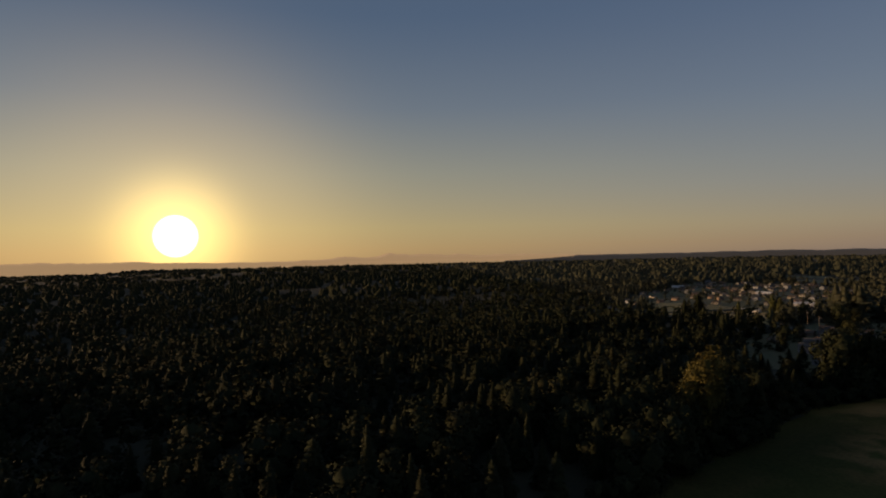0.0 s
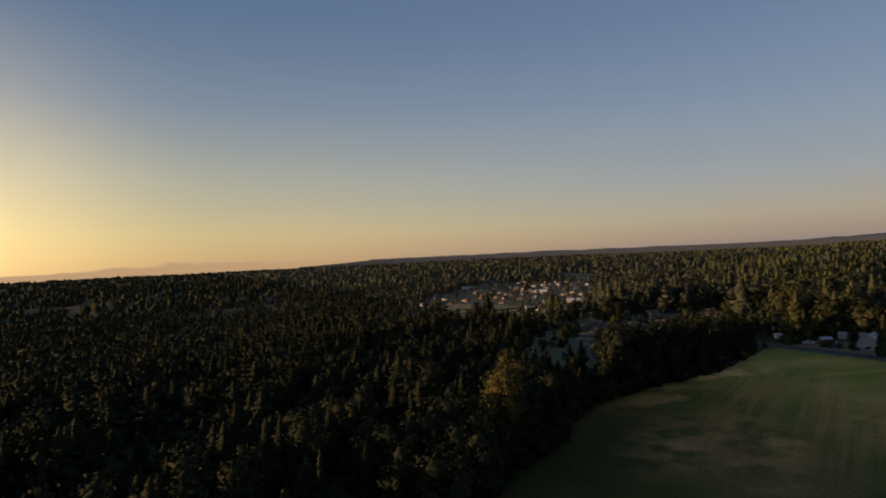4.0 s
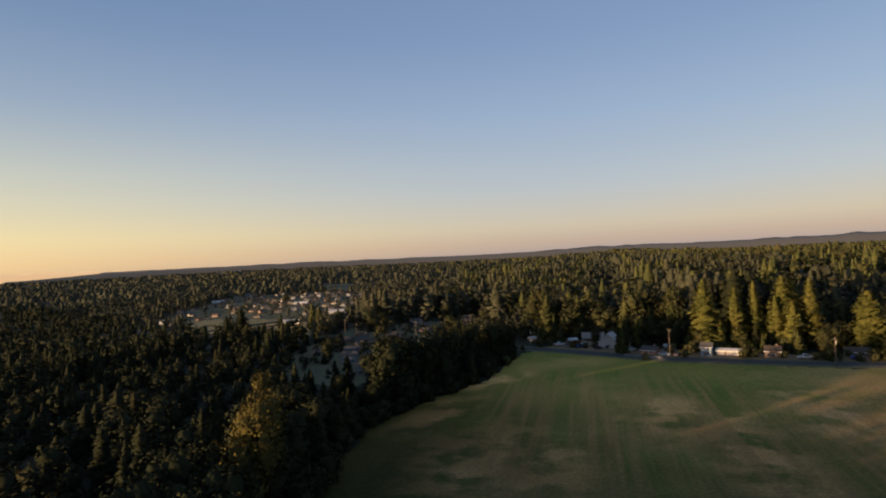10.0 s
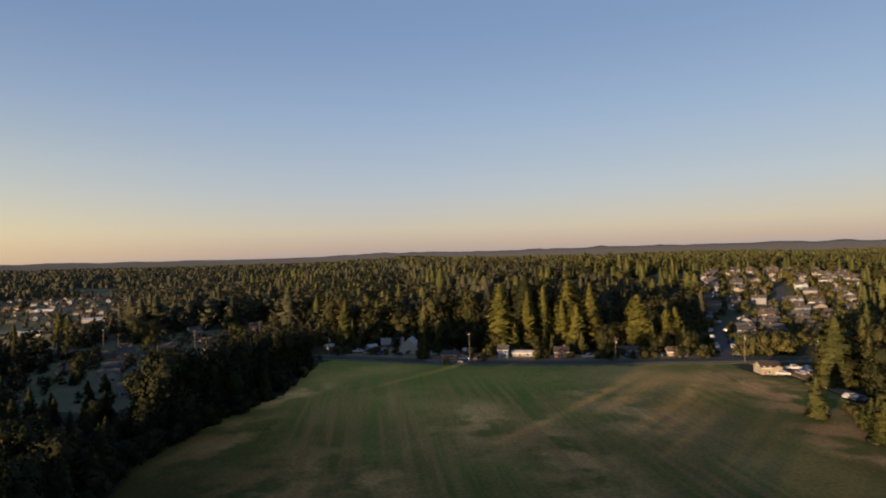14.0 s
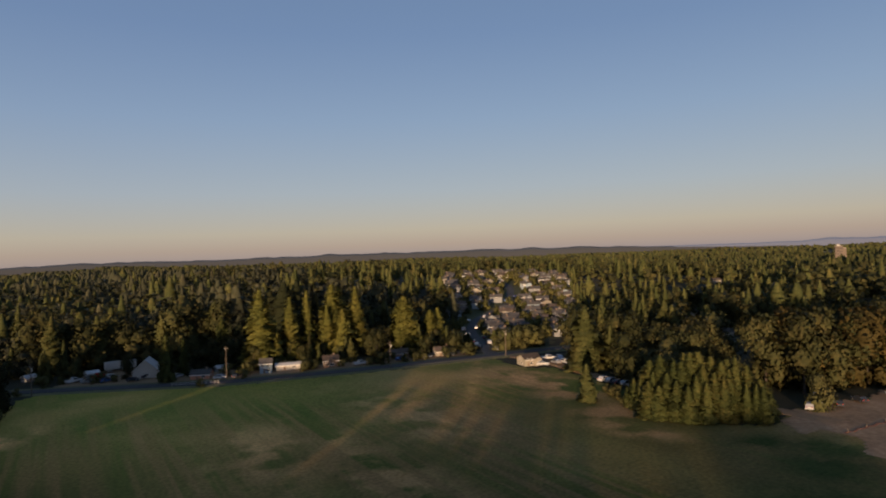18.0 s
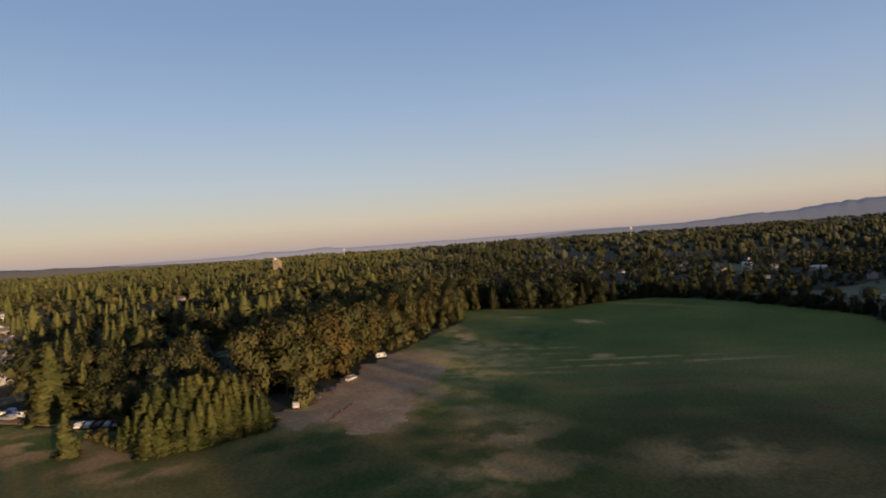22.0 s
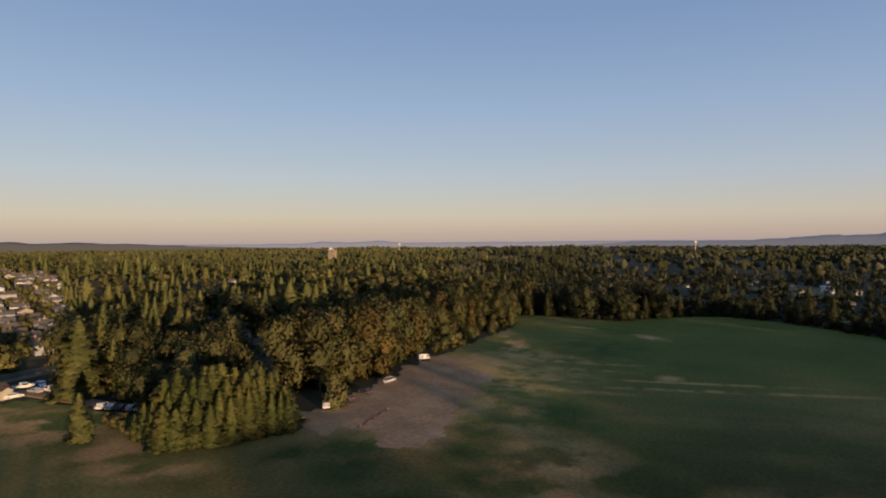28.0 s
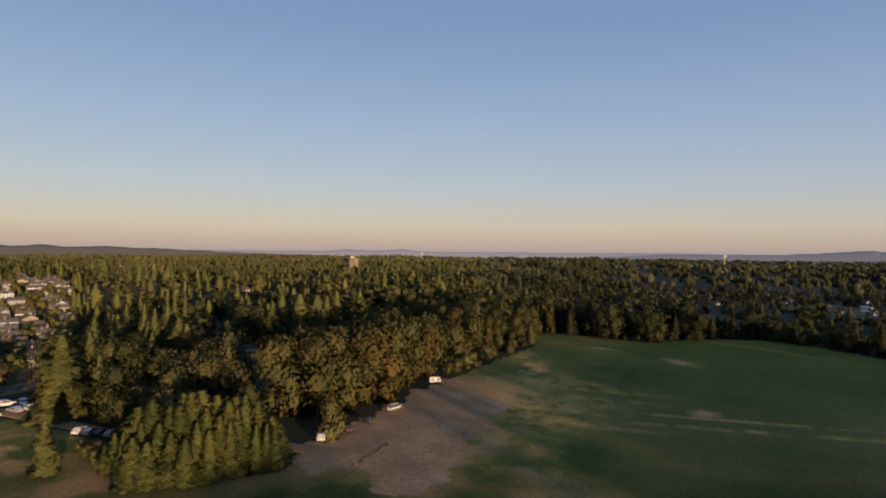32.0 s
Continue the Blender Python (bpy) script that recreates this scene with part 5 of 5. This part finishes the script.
    for x, y, h, w in ((146.5, 104, 8.4, 0.85), (145.5, 229, 8, 1.2), (150.5, 228, 9, 1.2), (156, 228, 9, 1.2), (161.5, 228.5, 8, 1.2)):
        shrub(x, y, h, w, "dense sunlit bushy tree beside the lane", "bushy trees by the lane")
    for x, y in ((131, 243), (135, 246), (139, 248.5), (142, 250), (153.5, 246), (157, 249), (160.5, 252)):
        fir_tree(x, y, G.uniform(5, 6.5), 1.5, 7, "clipped cone-shaped hedge tree beside the street", "hedge trees by the street")
    for x, y, h, w, k, m in ((-53.5, 87.5, 23, 0.85, 6, GOLDLEAF), (-57, 92, 20, 0.95, 6, GOLDLEAF), (-85, 144, 16, 0.9, 2, GOLDLEAF), (-62, 76, 17, 1.1, 3, None), (-60, 98, 18, 1.1, 1, None), (-66, 108, 17, 1.1, 3, None), (-67, 62, 13, 1.2, 3, None), (-63, 122, 11, 1.2, 1, None)):
        leaf_tree(x, y, h, w, k, "tall sunlit leafy tree at the field edge" if m else "dark leafy tree at the field edge", "trees at the western field edge", m)
    for k in range(34):
        x, y = -53.5 - 3.2 * (k % 3) - G.uniform(0, 2.5) - 4 * (k % 2), 68 + 1.25 * k + G.uniform(-1.5, 1.5)
        (fir_tree if k % 5 == 4 else leaf_tree)(x, y, G.uniform(10, 15), G.uniform(0.95, 1.2), None, "tall dark tree of the western field edge", "tall trees at the western field edge")
    # the row that hides the houses in the north-west corner of the field
    for k in range(15):
        s = k / 14
        x, y = -57 + 27 * s, 166 + 82 * s
        leaf_tree(x + G.uniform(-2, 2), y + G.uniform(-2, 2), 22 - 6 * s + G.uniform(-2, 2), 0.95, None, "dark leafy tree of the row beside the field", "row of trees beside the field")
    for k in range(9):
        s = k / 8
        (fir_tree if k % 3 == 0 else leaf_tree)(-62 + 28 * s + G.uniform(-2, 2), 176 + 78 * s + G.uniform(-2, 2), G.uniform(11, 15), 1.0)
    for x, y, h, w, k in ((-211, 388, 13, 1.0, 6), (-209, 333, 21, 1.0, 7), (-216, 328, 18, 1.0, 6), (-186, 388, 18, 1.1, 6), (-179, 384, 16, 1.0, 7), (-22, 409, 21, 1.0, 6), (-30, 402, 24, 0.9, 5), (-18, 336, 14, 1.0, 6)):
        fir_tree(x, y, h, w, k, "dark conifer standing alone among fields and houses", "lone conifers")
    for x, y, h in ((-129, 353, 14), (-122, 356, 12), (-104, 300, 10), (-138, 300, 12), (-72, 330, 11), (-88, 390, 12), (-58, 362, 11), (-110, 245, 12), (-344, 647, 10), (-160, 375, 12)):
        leaf_tree(x, y, h, 1.1, None, "round leafy tree between houses and fields", "garden trees")
    # bushes along the road, the hedge and the wood's edge
    for x, y in ((28, 243), (-17, 280), (-12, 283), (92, 233), (104, 231), (108, 230), (121, 231), (127, 229), (66, 246), (64, 243), (140, 228), (146, 226), (152, 224), (43, 246), (88, 237), (-24, 270), (-27, 262), (117, 229)):
        shrub(x, y, G.uniform(2.4, 4.6), 1.1, "leafy roadside shrub beside the houses", "roadside shrubs")
    for k in range(40):
        s = k / 39
        x, y = -10 + 140 * s + G.uniform(-2, 2), 276 - 55 * s + 10 * s * (1 - s) * -1.5 + G.uniform(1.5, 12)
        if near_line(ROAD, x, y) > 5.5 and not any(math.hypot(x - hx, y - hy) < 0.62 * r for hx, hy, r in HOUSES):
            if k % 4 == 1:
                leaf_tree(x, y + 3, G.uniform(6, 10), 1.0, None, "small leafy tree between the roadside houses", "garden trees")
            else:
                shrub(x, y, G.uniform(1.6, 4.2), 1.15, "leafy roadside shrub beside the houses", "roadside shrubs")
    for line, n, low, tall in (([(-45, 30), (-48, 80), (-52, 110), (-56, 148), (-49, 173), (-34, 204), (-28, 240)], 60, 2.5, 6.0), ([(224, 99), (260, 92), (300, 82), (350, 90)], 26, 2.0, 5.5), ([(113, 133), (120, 141), (124, 150)], 8, 1.5, 4.0), ([(340, -52), (300, -74), (259, -95), (194, -94), (158, -82)], 44, 2.5, 6.0), ([(345, 56), (332, 28), (359, -18), (335, -46)], 22, 2.0, 5.0)):
        for k in range(n):
            s = (k + G.random()) / n * (len(line) - 1)
            j = min(int(s), len(line) - 2)
            x = line[j][0] + (line[j + 1][0] - line[j][0]) * (s - j) + G.uniform(-2.5, 2.5)
            y = line[j][1] + (line[j + 1][1] - line[j][1]) * (s - j) + G.uniform(-2.5, 2.5)
            if not any(math.hypot(x - hx, y - hy) < r for hx, hy, r in HOUSES):
                bush = shrub(x, y, G.uniform(low, tall), G.uniform(1.0, 1.5))
                if sombre(x, y):
                    dress(bush, SHADELEAF, "dark low shrub at the field edge")
    # small garden trees of the housing estate
    x, y = G.uniform(139, 346, 2600), G.uniform(222, 520, 2600)
    free = inside(SUBURB, x, y) & (near_line(STREET, x, y) > 4.5) & (near_line(ROAD, x, y) > 8)
    for hx, hy, r in HOUSES:
        free &= np.hypot(x - hx, y - hy) > 4.6
    x, y = x[free][:330], y[free][:330]
    woods("garden_trees", "small round garden trees between the estate houses", GARDEN_TREES, x, y, 2.8 + 4.6 * G.random(len(x)) ** 1.4, GARDEN, 1.3)
    # the near woods: the closest to the field stand singly, the rest together
    x, y, fir, high = scatter(0, 360, 8.9)
    edge = near_line(FIELD + FIELD[:1], x, y)
    for is_fir, count, make in ((True, 185, fir_tree), (False, 185, leaf_tree)):
        who = np.nonzero(fir == is_fir)[0]
        who = who[np.argsort(edge[who] + np.hypot(x[who] - 60, y[who] - 90) * 0.12)]
        for i in who[:count]:
            t = make(x[i], y[i], high[i], G.uniform(0.9, 1.25))
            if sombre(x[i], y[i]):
                dress(t, SHADELEAF, "shade-darkened tree in a dense stand near the field")
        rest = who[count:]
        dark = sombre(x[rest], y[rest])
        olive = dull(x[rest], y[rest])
        for some, material, words in ((rest[~dark & ~olive], FIR if is_fir else LEAF, "dense wood of conifers" if is_fir else "dense wood of broad-leaved trees"), (rest[olive], DULLLEAF, "wood dulled by painted shade and haze between fields"), (rest[dark], SHADELEAF, "shade-darkened wood in dense stands")):
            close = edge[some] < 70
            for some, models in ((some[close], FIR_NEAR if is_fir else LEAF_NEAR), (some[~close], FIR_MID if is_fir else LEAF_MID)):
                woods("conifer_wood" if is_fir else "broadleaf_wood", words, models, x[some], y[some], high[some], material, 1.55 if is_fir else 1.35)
    x, y, fir, high = scatter(360, 900, 13.0)
    for is_fir in (True, False):
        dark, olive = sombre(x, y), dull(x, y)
        for who, material in (((fir == is_fir) & ~dark & ~olive, FIR if is_fir else LEAF), ((fir == is_fir) & olive, DULLLEAF), ((fir == is_fir) & dark, SHADELEAF)):
            woods("conifer_wood" if is_fir else "broadleaf_wood", "distant conifer wood" if is_fir else "distant broad-leaved wood", FIR_FAR if is_fir else LEAF_FAR, x[who], y[who], high[who], material, 1.45)
    # unseen conifer stand added behind the flight's start to shade the field
    x, y = (a.ravel() + G.uniform(-3.5, 3.5, a.size) for a in np.meshgrid(np.arange(-345, 112, 9.0), np.arange(-240, -95, 9.0)))
    back = (y < -122) | (x < -140)
    x, y = x[back], y[back]
    woods("conifer_wood", "unseen conifer stand added to shade the field", FIR_MID, x, y, 18.5 + 6.0 * wavy(x, y, 17, 2.0) + G.uniform(-1.5, 1.5, len(x)), SHADELEAF, 1.4)
    for near, far, step, wide in ((900, 2100, 32.0, 1.25), (2100, 4700, 84.0, 2.7)):
        x, y, fir, high = scatter(near, far, step)
        dark, olive = sombre(x, y), dull(x, y)
        for is_fir in (True, False):
            for who, material in (((fir == is_fir) & ~dark & ~olive, FIR if is_fir else LEAF), ((fir == is_fir) & olive, DULLLEAF), ((fir == is_fir) & dark, SHADELEAF)):
                woods("far_wood", "far woods towards the horizon", SPECKS[:2] if is_fir else SPECKS[2:], x[who], y[who], high[who] * 1.1, material, wide)


make_woods()

# ---- vehicles, poles, fences ----
def wheel(parent, x, y, r=0.34, w=0.22):
    t = part("wheel", Shape().tube((x, y - w / 2, r), (x, y + w / 2, r), r, r, 14), RUBBER, parent)
    part("rim", Shape().tube((x, y - w / 2 - 0.01, r), (x, y + w / 2 + 0.01, r), r * 0.6, r * 0.6, 10), STEEL, t, "steel rim")


def vehicle(name, label, category, outline, cabin, width, paint, wheels, bed=None):
    """A car from its side outline; cabin: the outline of the glass."""
    v = thing(name, Matrix.Identity(4), label, category)
    w = width / 2
    part("body", Shape().extrude(outline, -w, w), CARPAINT[paint], v)
    if cabin:
        part("side_glass", Shape().extrude(cabin, -w - 0.012, w + 0.012), PANE, v)
    for x in wheels:
        for y in (-w + 0.1, w - 0.1):
            wheel(v, x, y)
    front, back = max(p[0] for p in outline), min(p[0] for p in outline)
    for y in (-w + 0.3, w - 0.3):
        part("headlight", Shape().box(front - 0.06, y - 0.16, 0.62, front + 0.015, y + 0.16, 0.80), LAMP_CLEAR, v)
        part("tail_light", Shape().box(back - 0.015, y - 0.12, 0.72, back + 0.06, y + 0.12, 0.95), LAMP_RED, v)
    part("bumper", Shape().box(front - 0.05, -w + 0.08, 0.35, front + 0.07, w - 0.08, 0.55), STEEL, v)
    return v


CAR_SIDE = [(-2.2, 0.3), (2.15, 0.3), (2.2, 0.75), (1.25, 0.92), (0.55, 1.42), (-1.1, 1.46), (-1.9, 1.0), (-2.22, 0.95)]
CAR_GLASS = [(1.08, 0.95), (0.5, 1.36), (-1.05, 1.40), (-1.7, 1.0)]
TRUCK_SIDE = [(-2.7, 0.45), (2.6, 0.45), (2.65, 1.05), (1.5, 1.18), (0.95, 1.78), (-0.55, 1.82), (-0.65, 1.15), (-2.7, 1.15)]
TRUCK_GLASS = [(1.35, 1.2), (0.9, 1.70), (-0.5, 1.74), (-0.55, 1.2)]
VAN_SIDE = [(-3.2, 0.4), (3.1, 0.4), (3.2, 1.1), (2.6, 1.4), (2.3, 2.75), (-3.2, 2.8)]
VAN_GLASS = [(2.5, 1.45), (2.25, 2.2), (1.3, 2.2), (1.3, 1.45)]
white_car = vehicle("car", "white parked saloon car", "car", CAR_SIDE, CAR_GLASS, 1.75, "white", (-1.35, 1.35))
silver_car = vehicle("car", "silver parked saloon car", "car", CAR_SIDE, CAR_GLASS, 1.75, "silver", (-1.35, 1.35))
dark_car = vehicle("car", "dark parked saloon car", "car", CAR_SIDE, CAR_GLASS, 1.75, "dark", (-1.35, 1.35))
blue_car = vehicle("car", "blue parked saloon car", "car", CAR_SIDE, CAR_GLASS, 1.75, "blue", (-1.35, 1.35))
pickup = vehicle("pickup_truck", "white parked pickup truck with open bed", "truck", TRUCK_SIDE, TRUCK_GLASS, 1.9, "white", (-1.7, 1.75))
red_pickup = vehicle("pickup_truck", "red parked pickup truck", "truck", TRUCK_SIDE, TRUCK_GLASS, 1.9, "red", (-1.7, 1.75))
van = vehicle("motorhome", "white motorhome parked at the forest edge", "motorhome", VAN_SIDE, VAN_GLASS, 2.3, "white", (-1.9, 2.0))
part("roof_box", Shape().box(-1.6, -0.5, 2.77, -0.6, 0.5, 3.02, None, 0.06), WHITE, van)
part("door", Shape().box(-0.4, -1.18, 0.55, 0.35, -1.15, 2.4), TRIM, van)
part("window", Shape().box(-2.4, -1.17, 1.5, -1.1, -1.152, 2.1), PANE, van)
van.scale = (0.66, 0.66, 0.66)
part("stripe", Shape().box(-3.1, -1.165, 1.1, 2.4, -1.152, 1.25).box(-3.1, 1.152, 1.1, 2.4, 1.165, 1.25), GREYSIDE, van)


def boat_trailer():
    """A white boat under a pale canopy on a long trailer."""
    t = thing("boat_trailer", Matrix.Identity(4), "white boat with canopy on a steel trailer", "boat")
    part("chassis", Shape().box(-3.5, -0.9, 0.45, 3.0, -0.75, 0.6).box(-3.5, 0.75, 0.45, 3.0, 0.9, 0.6).box(2.9, -0.08, 0.42, 5.0, 0.08, 0.56).box(-3.4, -0.9, 0.45, -3.2, 0.9, 0.6).box(1.0, -0.9, 0.45, 1.2, 0.9, 0.6), STEEL, t)
    hull = Shape()
    for x0, x1, w0, w1, k0, k1 in ((-3.6, 1.4, 1.15, 1.15, 0.65, 0.65), (1.4, 3.0, 1.15, 0.75, 0.65, 0.8), (3.0, 4.2, 0.75, 0.05, 0.8, 1.25)):
        pts = [(x0, -w0, 1.6), (x0, w0, 1.6), (x0, 0.75 * w0, k0 + 0.25), (x0, 0, k0), (x0, -0.75 * w0, k0 + 0.25), (x1, -w1, 1.65), (x1, w1, 1.65), (x1, 0.75 * w1, k1 + 0.25), (x1, 0, k1), (x1, -0.75 * w1, k1 + 0.25)]
        hull.add(pts, [(0, 1, 2, 3, 4), (9, 8, 7, 6, 5), (0, 5, 6, 1), (1, 6, 7, 2), (2, 7, 8, 3), (3, 8, 9, 4), (4, 9, 5, 0)])
    part("hull", hull, CARPAINT["white"], t)
    part("canopy", Shape().box(-2.6, -1.0, 2.75, 0.9, 1.0, 2.9, None, 0.1), WHITE, t)
    for x in (-2.5, 0.8):
        for y in (-0.95, 0.95):
            part("post", Shape().tube((x, y, 1.55), (x, y, 2.8), 0.035, 0.035, 6), STEEL, t)
    part("windscreen", Shape().add([(0.9, -0.9, 1.6), (0.9, 0.9, 1.6), (0.5, 0.8, 2.2), (0.5, -0.8, 2.2), (0.94, -0.9, 1.6), (0.94, 0.9, 1.6), (0.54, 0.8, 2.2), (0.54, -0.8, 2.2)], [(0, 1, 2, 3), (7, 6, 5, 4), (0, 4, 5, 1), (1, 5, 6, 2), (2, 6, 7, 3), (3, 7, 4, 0)]), PANE, t)
    for x in (-1.9, -1.1):
        for y in (-1.05, 1.05):
            wheel(t, x, y, 0.33)
    return t


boat = boat_trailer()
boat.scale = (0.68, 0.68, 0.68)


def box_trailer():
    t = thing("cargo_trailer", Matrix.Identity(4), "long white box trailer parked in the yard", "trailer")
    part("box", Shape().box(-5.5, -1.25, 1.1, 5.5, 1.25, 3.9), WHITE, t)
    part("frame", Shape().box(-5.4, -0.5, 0.85, 5.4, 0.5, 1.1).box(3.4, -0.9, 0.1, 3.6, -0.7, 1.1).box(3.4, 0.7, 0.1, 3.6, 0.9, 1.1), STEEL, t)
    part("rear_door", Shape().box(-5.56, -1.15, 1.2, -5.5, -0.02, 3.8).box(-5.56, 0.02, 1.2, -5.5, 1.15, 3.8), TRIM, t)
    for x in (-4.4, -3.4):
        for y in (-1.0, 1.0):
            wheel(t, x, y, 0.5, 0.3)
    return t


cargo = box_trailer()
PARKED = ((white_car, ((145, 105.5, 20), (133, 190.5, -30), (132, 160.8, 5), (4, 283, 10), (36, 252, -25), (24, 266, 40))),
          (silver_car, ((132.3, 158, 3), (132.9, 152.6, 6), (-4, 279, 15), (139, 190, 80), (64, 250, -20), (110, 233, -10), (-90, 270, 30))),
          (dark_car, ((153, 103, 40), (132.6, 155.3, 4), (10, 270, -20), (41, 250, 60), (119, 230, -15), (15, 274, 30), (161, 101.5, 60))),
          (blue_car, ((143, 192, 60), (2, 276, 20), (100, 235, 5), (146, 196, 70))),
          (pickup, ((141.5, 197, -20), (-8, 283, 25), (141, 187, 75), (84, 238, 0), (133.2, 149.8, 2))),
          (red_pickup, ((0, 287, 50), (12, 284, -20))),
          (van, ((211, 98.6, -48),)),
          (boat, ((174, 98.6, -20),)),
          (cargo, ((8, 298, 4),)))
for model, places in PARKED:
    for k, (x, y, turn) in enumerate(places):
        m = standing(x, y, turn, 0.24)
        if k:
            copy_thing(model, m)
        else:
            model.matrix_basis = m @ Matrix.Diagonal((*model.scale, 1))
# cars in the estate street and drives
for k in range(46):
    s = rng.uniform(0.02, 1) * (len(STREET) - 1)
    j = min(int(s), len(STREET) - 2)
    a, b = Vector(STREET[j]), Vector(STREET[j + 1])
    p = a.lerp(b, s - j) + Vector(((b - a).y, -(b - a).x)).normalized() * (3.1 if k % 2 else -3.1)
    if k < 16:
        copy_thing((white_car, silver_car, dark_car, blue_car, pickup)[k % 5], standing(p.x, p.y, math.degrees(math.atan2((b - a).y, (b - a).x)), 0.26))


def utility_pole(high, lamp):
    t = thing("utility_pole", Matrix.Identity(4), "weathered wooden utility pole beside the road", "pole", "utility poles along the road")
    part("post", Shape().tube((0, 0, -0.3), (0, 0, high), 0.17, 0.11, 10), WOODPOLE, t)
    arm = part("crossarm", Shape().box(-0.85, -0.05, high - 0.72, 0.85, 0.05, high - 0.62), WOODPOLE, t)
    for x in (-0.8, -0.4, 0.4, 0.8):
        part("insulator", Shape().tube((x, 0, high - 0.62), (x, 0, high - 0.50), 0.03, 0.02, 6), CONCRETE, arm)
    part("brace", Shape().tube((-0.6, 0.08, high - 0.72), (0, 0.12, high - 1.4), 0.025, 0.025, 5).tube((0.6, 0.08, high - 0.72), (0, 0.12, high - 1.4), 0.025, 0.025, 5), STEEL, t)
    if lamp:
        part("transformer", Shape().tube((0.35, 0, high - 2.3), (0.35, 0, high - 1.3), 0.17, 0.17, 12), CONCRETE, t)
    return t


pole_a, pole_b = utility_pole(10.5, True), utility_pole(11.5, False)
for k, (x, y, turn) in enumerate(((88, 220.5, -15), (48.5, 281, -25), (135, 214, -10), (-20, 266, -25))):
    pole_a.matrix_basis, = (standing(x, y, turn),) if k == 0 else (pole_a.matrix_basis,)
    if k:
        copy_thing(pole_a, standing(x, y, turn))
for k, (x, y, turn) in enumerate(((38, 250.5, -25), (-85, 303, -25), (-60, 330, 20), (-135, 325, -25), (-118, 300, 10))):
    if k:
        copy_thing(pole_b, standing(x, y, turn))
    else:
        pole_b.matrix_basis = standing(x, y, turn)


def board_fence(points, label, material, high=1.1, step=1.8):
    """Posts with two rails, post by post along a line."""
    pts = [Vector((*p, 0)) for p in points]
    f = thing("fence", Matrix.Identity(4), label, "fence")
    post_mesh = Shape().box(-0.06, -0.06, -0.2, 0.06, 0.06, high).mesh("post", material)
    rail = Shape()
    for a, b in zip(pts, pts[1:]):
        n = max(1, int((b - a).length / step))
        last = None
        for k in range(n + 1):
            p = a.lerp(b, k / n)
            z = float(land(p.x, p.y)) + 0.05
            part("post", post_mesh, material, f, at=pose(p.x, p.y, z))
            if last:
                for h in (0.45, 0.9):
                    rail.tube((*last[:2], last[2] + h * high), (p.x, p.y, z + h * high), 0.05, 0.05, 4)
            last = (p.x, p.y, z)
    part("rail", rail, material, f)


board_fence([(20, 250.5), (34, 243.8)], "low white board fence in front of the red house", WHITE, 1.2, 1.4)
board_fence([(262, -132), (300, -120), (330, -150), (300, -168)], "pale rail fence round a paddock", TRIM, 1.3, 3.0)
board_fence([(300, -168), (272, -152), (262, -132)], "pale rail fence beside the paddock", TRIM, 1.3, 3.0)
netting = thing("construction_netting", standing(131, 91.4, -5.5, 0.1), "fallen strip of orange netting on the dirt lot", "netting")
fold = Shape()
rows = [(0.55 * k, 0.28 * math.sin(0.9 * k) + 0.15 * math.sin(2.3 * k), 0.05 + 0.07 * abs(math.sin(0.7 * k + 0.4))) for k in range(31)]
fold.add([p for x, y, z in rows for p in ((x, y - 0.35, 0.01), (x, y, z), (x, y + 0.35, 0.01), (x, y, z - 0.03))], [(4 * k + a, 4 * k + b, 4 * k + 4 + b, 4 * k + 4 + a) for k in range(30) for a, b in ((0, 1), (1, 2), (2, 3), (3, 0))] + [(0, 3, 2, 1), (120, 121, 122, 123)])
part("mesh_sheet", fold, ORANGE, netting)
for x in (1.0, 8.0, 15.5):
    part("stake", Shape().box(x - 0.05, -0.05, 0.0, x + 0.05, 0.05, 0.7), WOODPOLE, netting)
marker = thing("field_marker", standing(-60, 151, 0, 0.05), "small white marker box at the field edge", "marker")
part("box", Shape().box(-0.4, -0.3, 0, 0.4, 0.3, 0.7, None, 0.05), WHITE, marker)
part("cap", Shape().box(-0.42, -0.32, 0.7, 0.42, 0.32, 0.78), TRIM, marker)
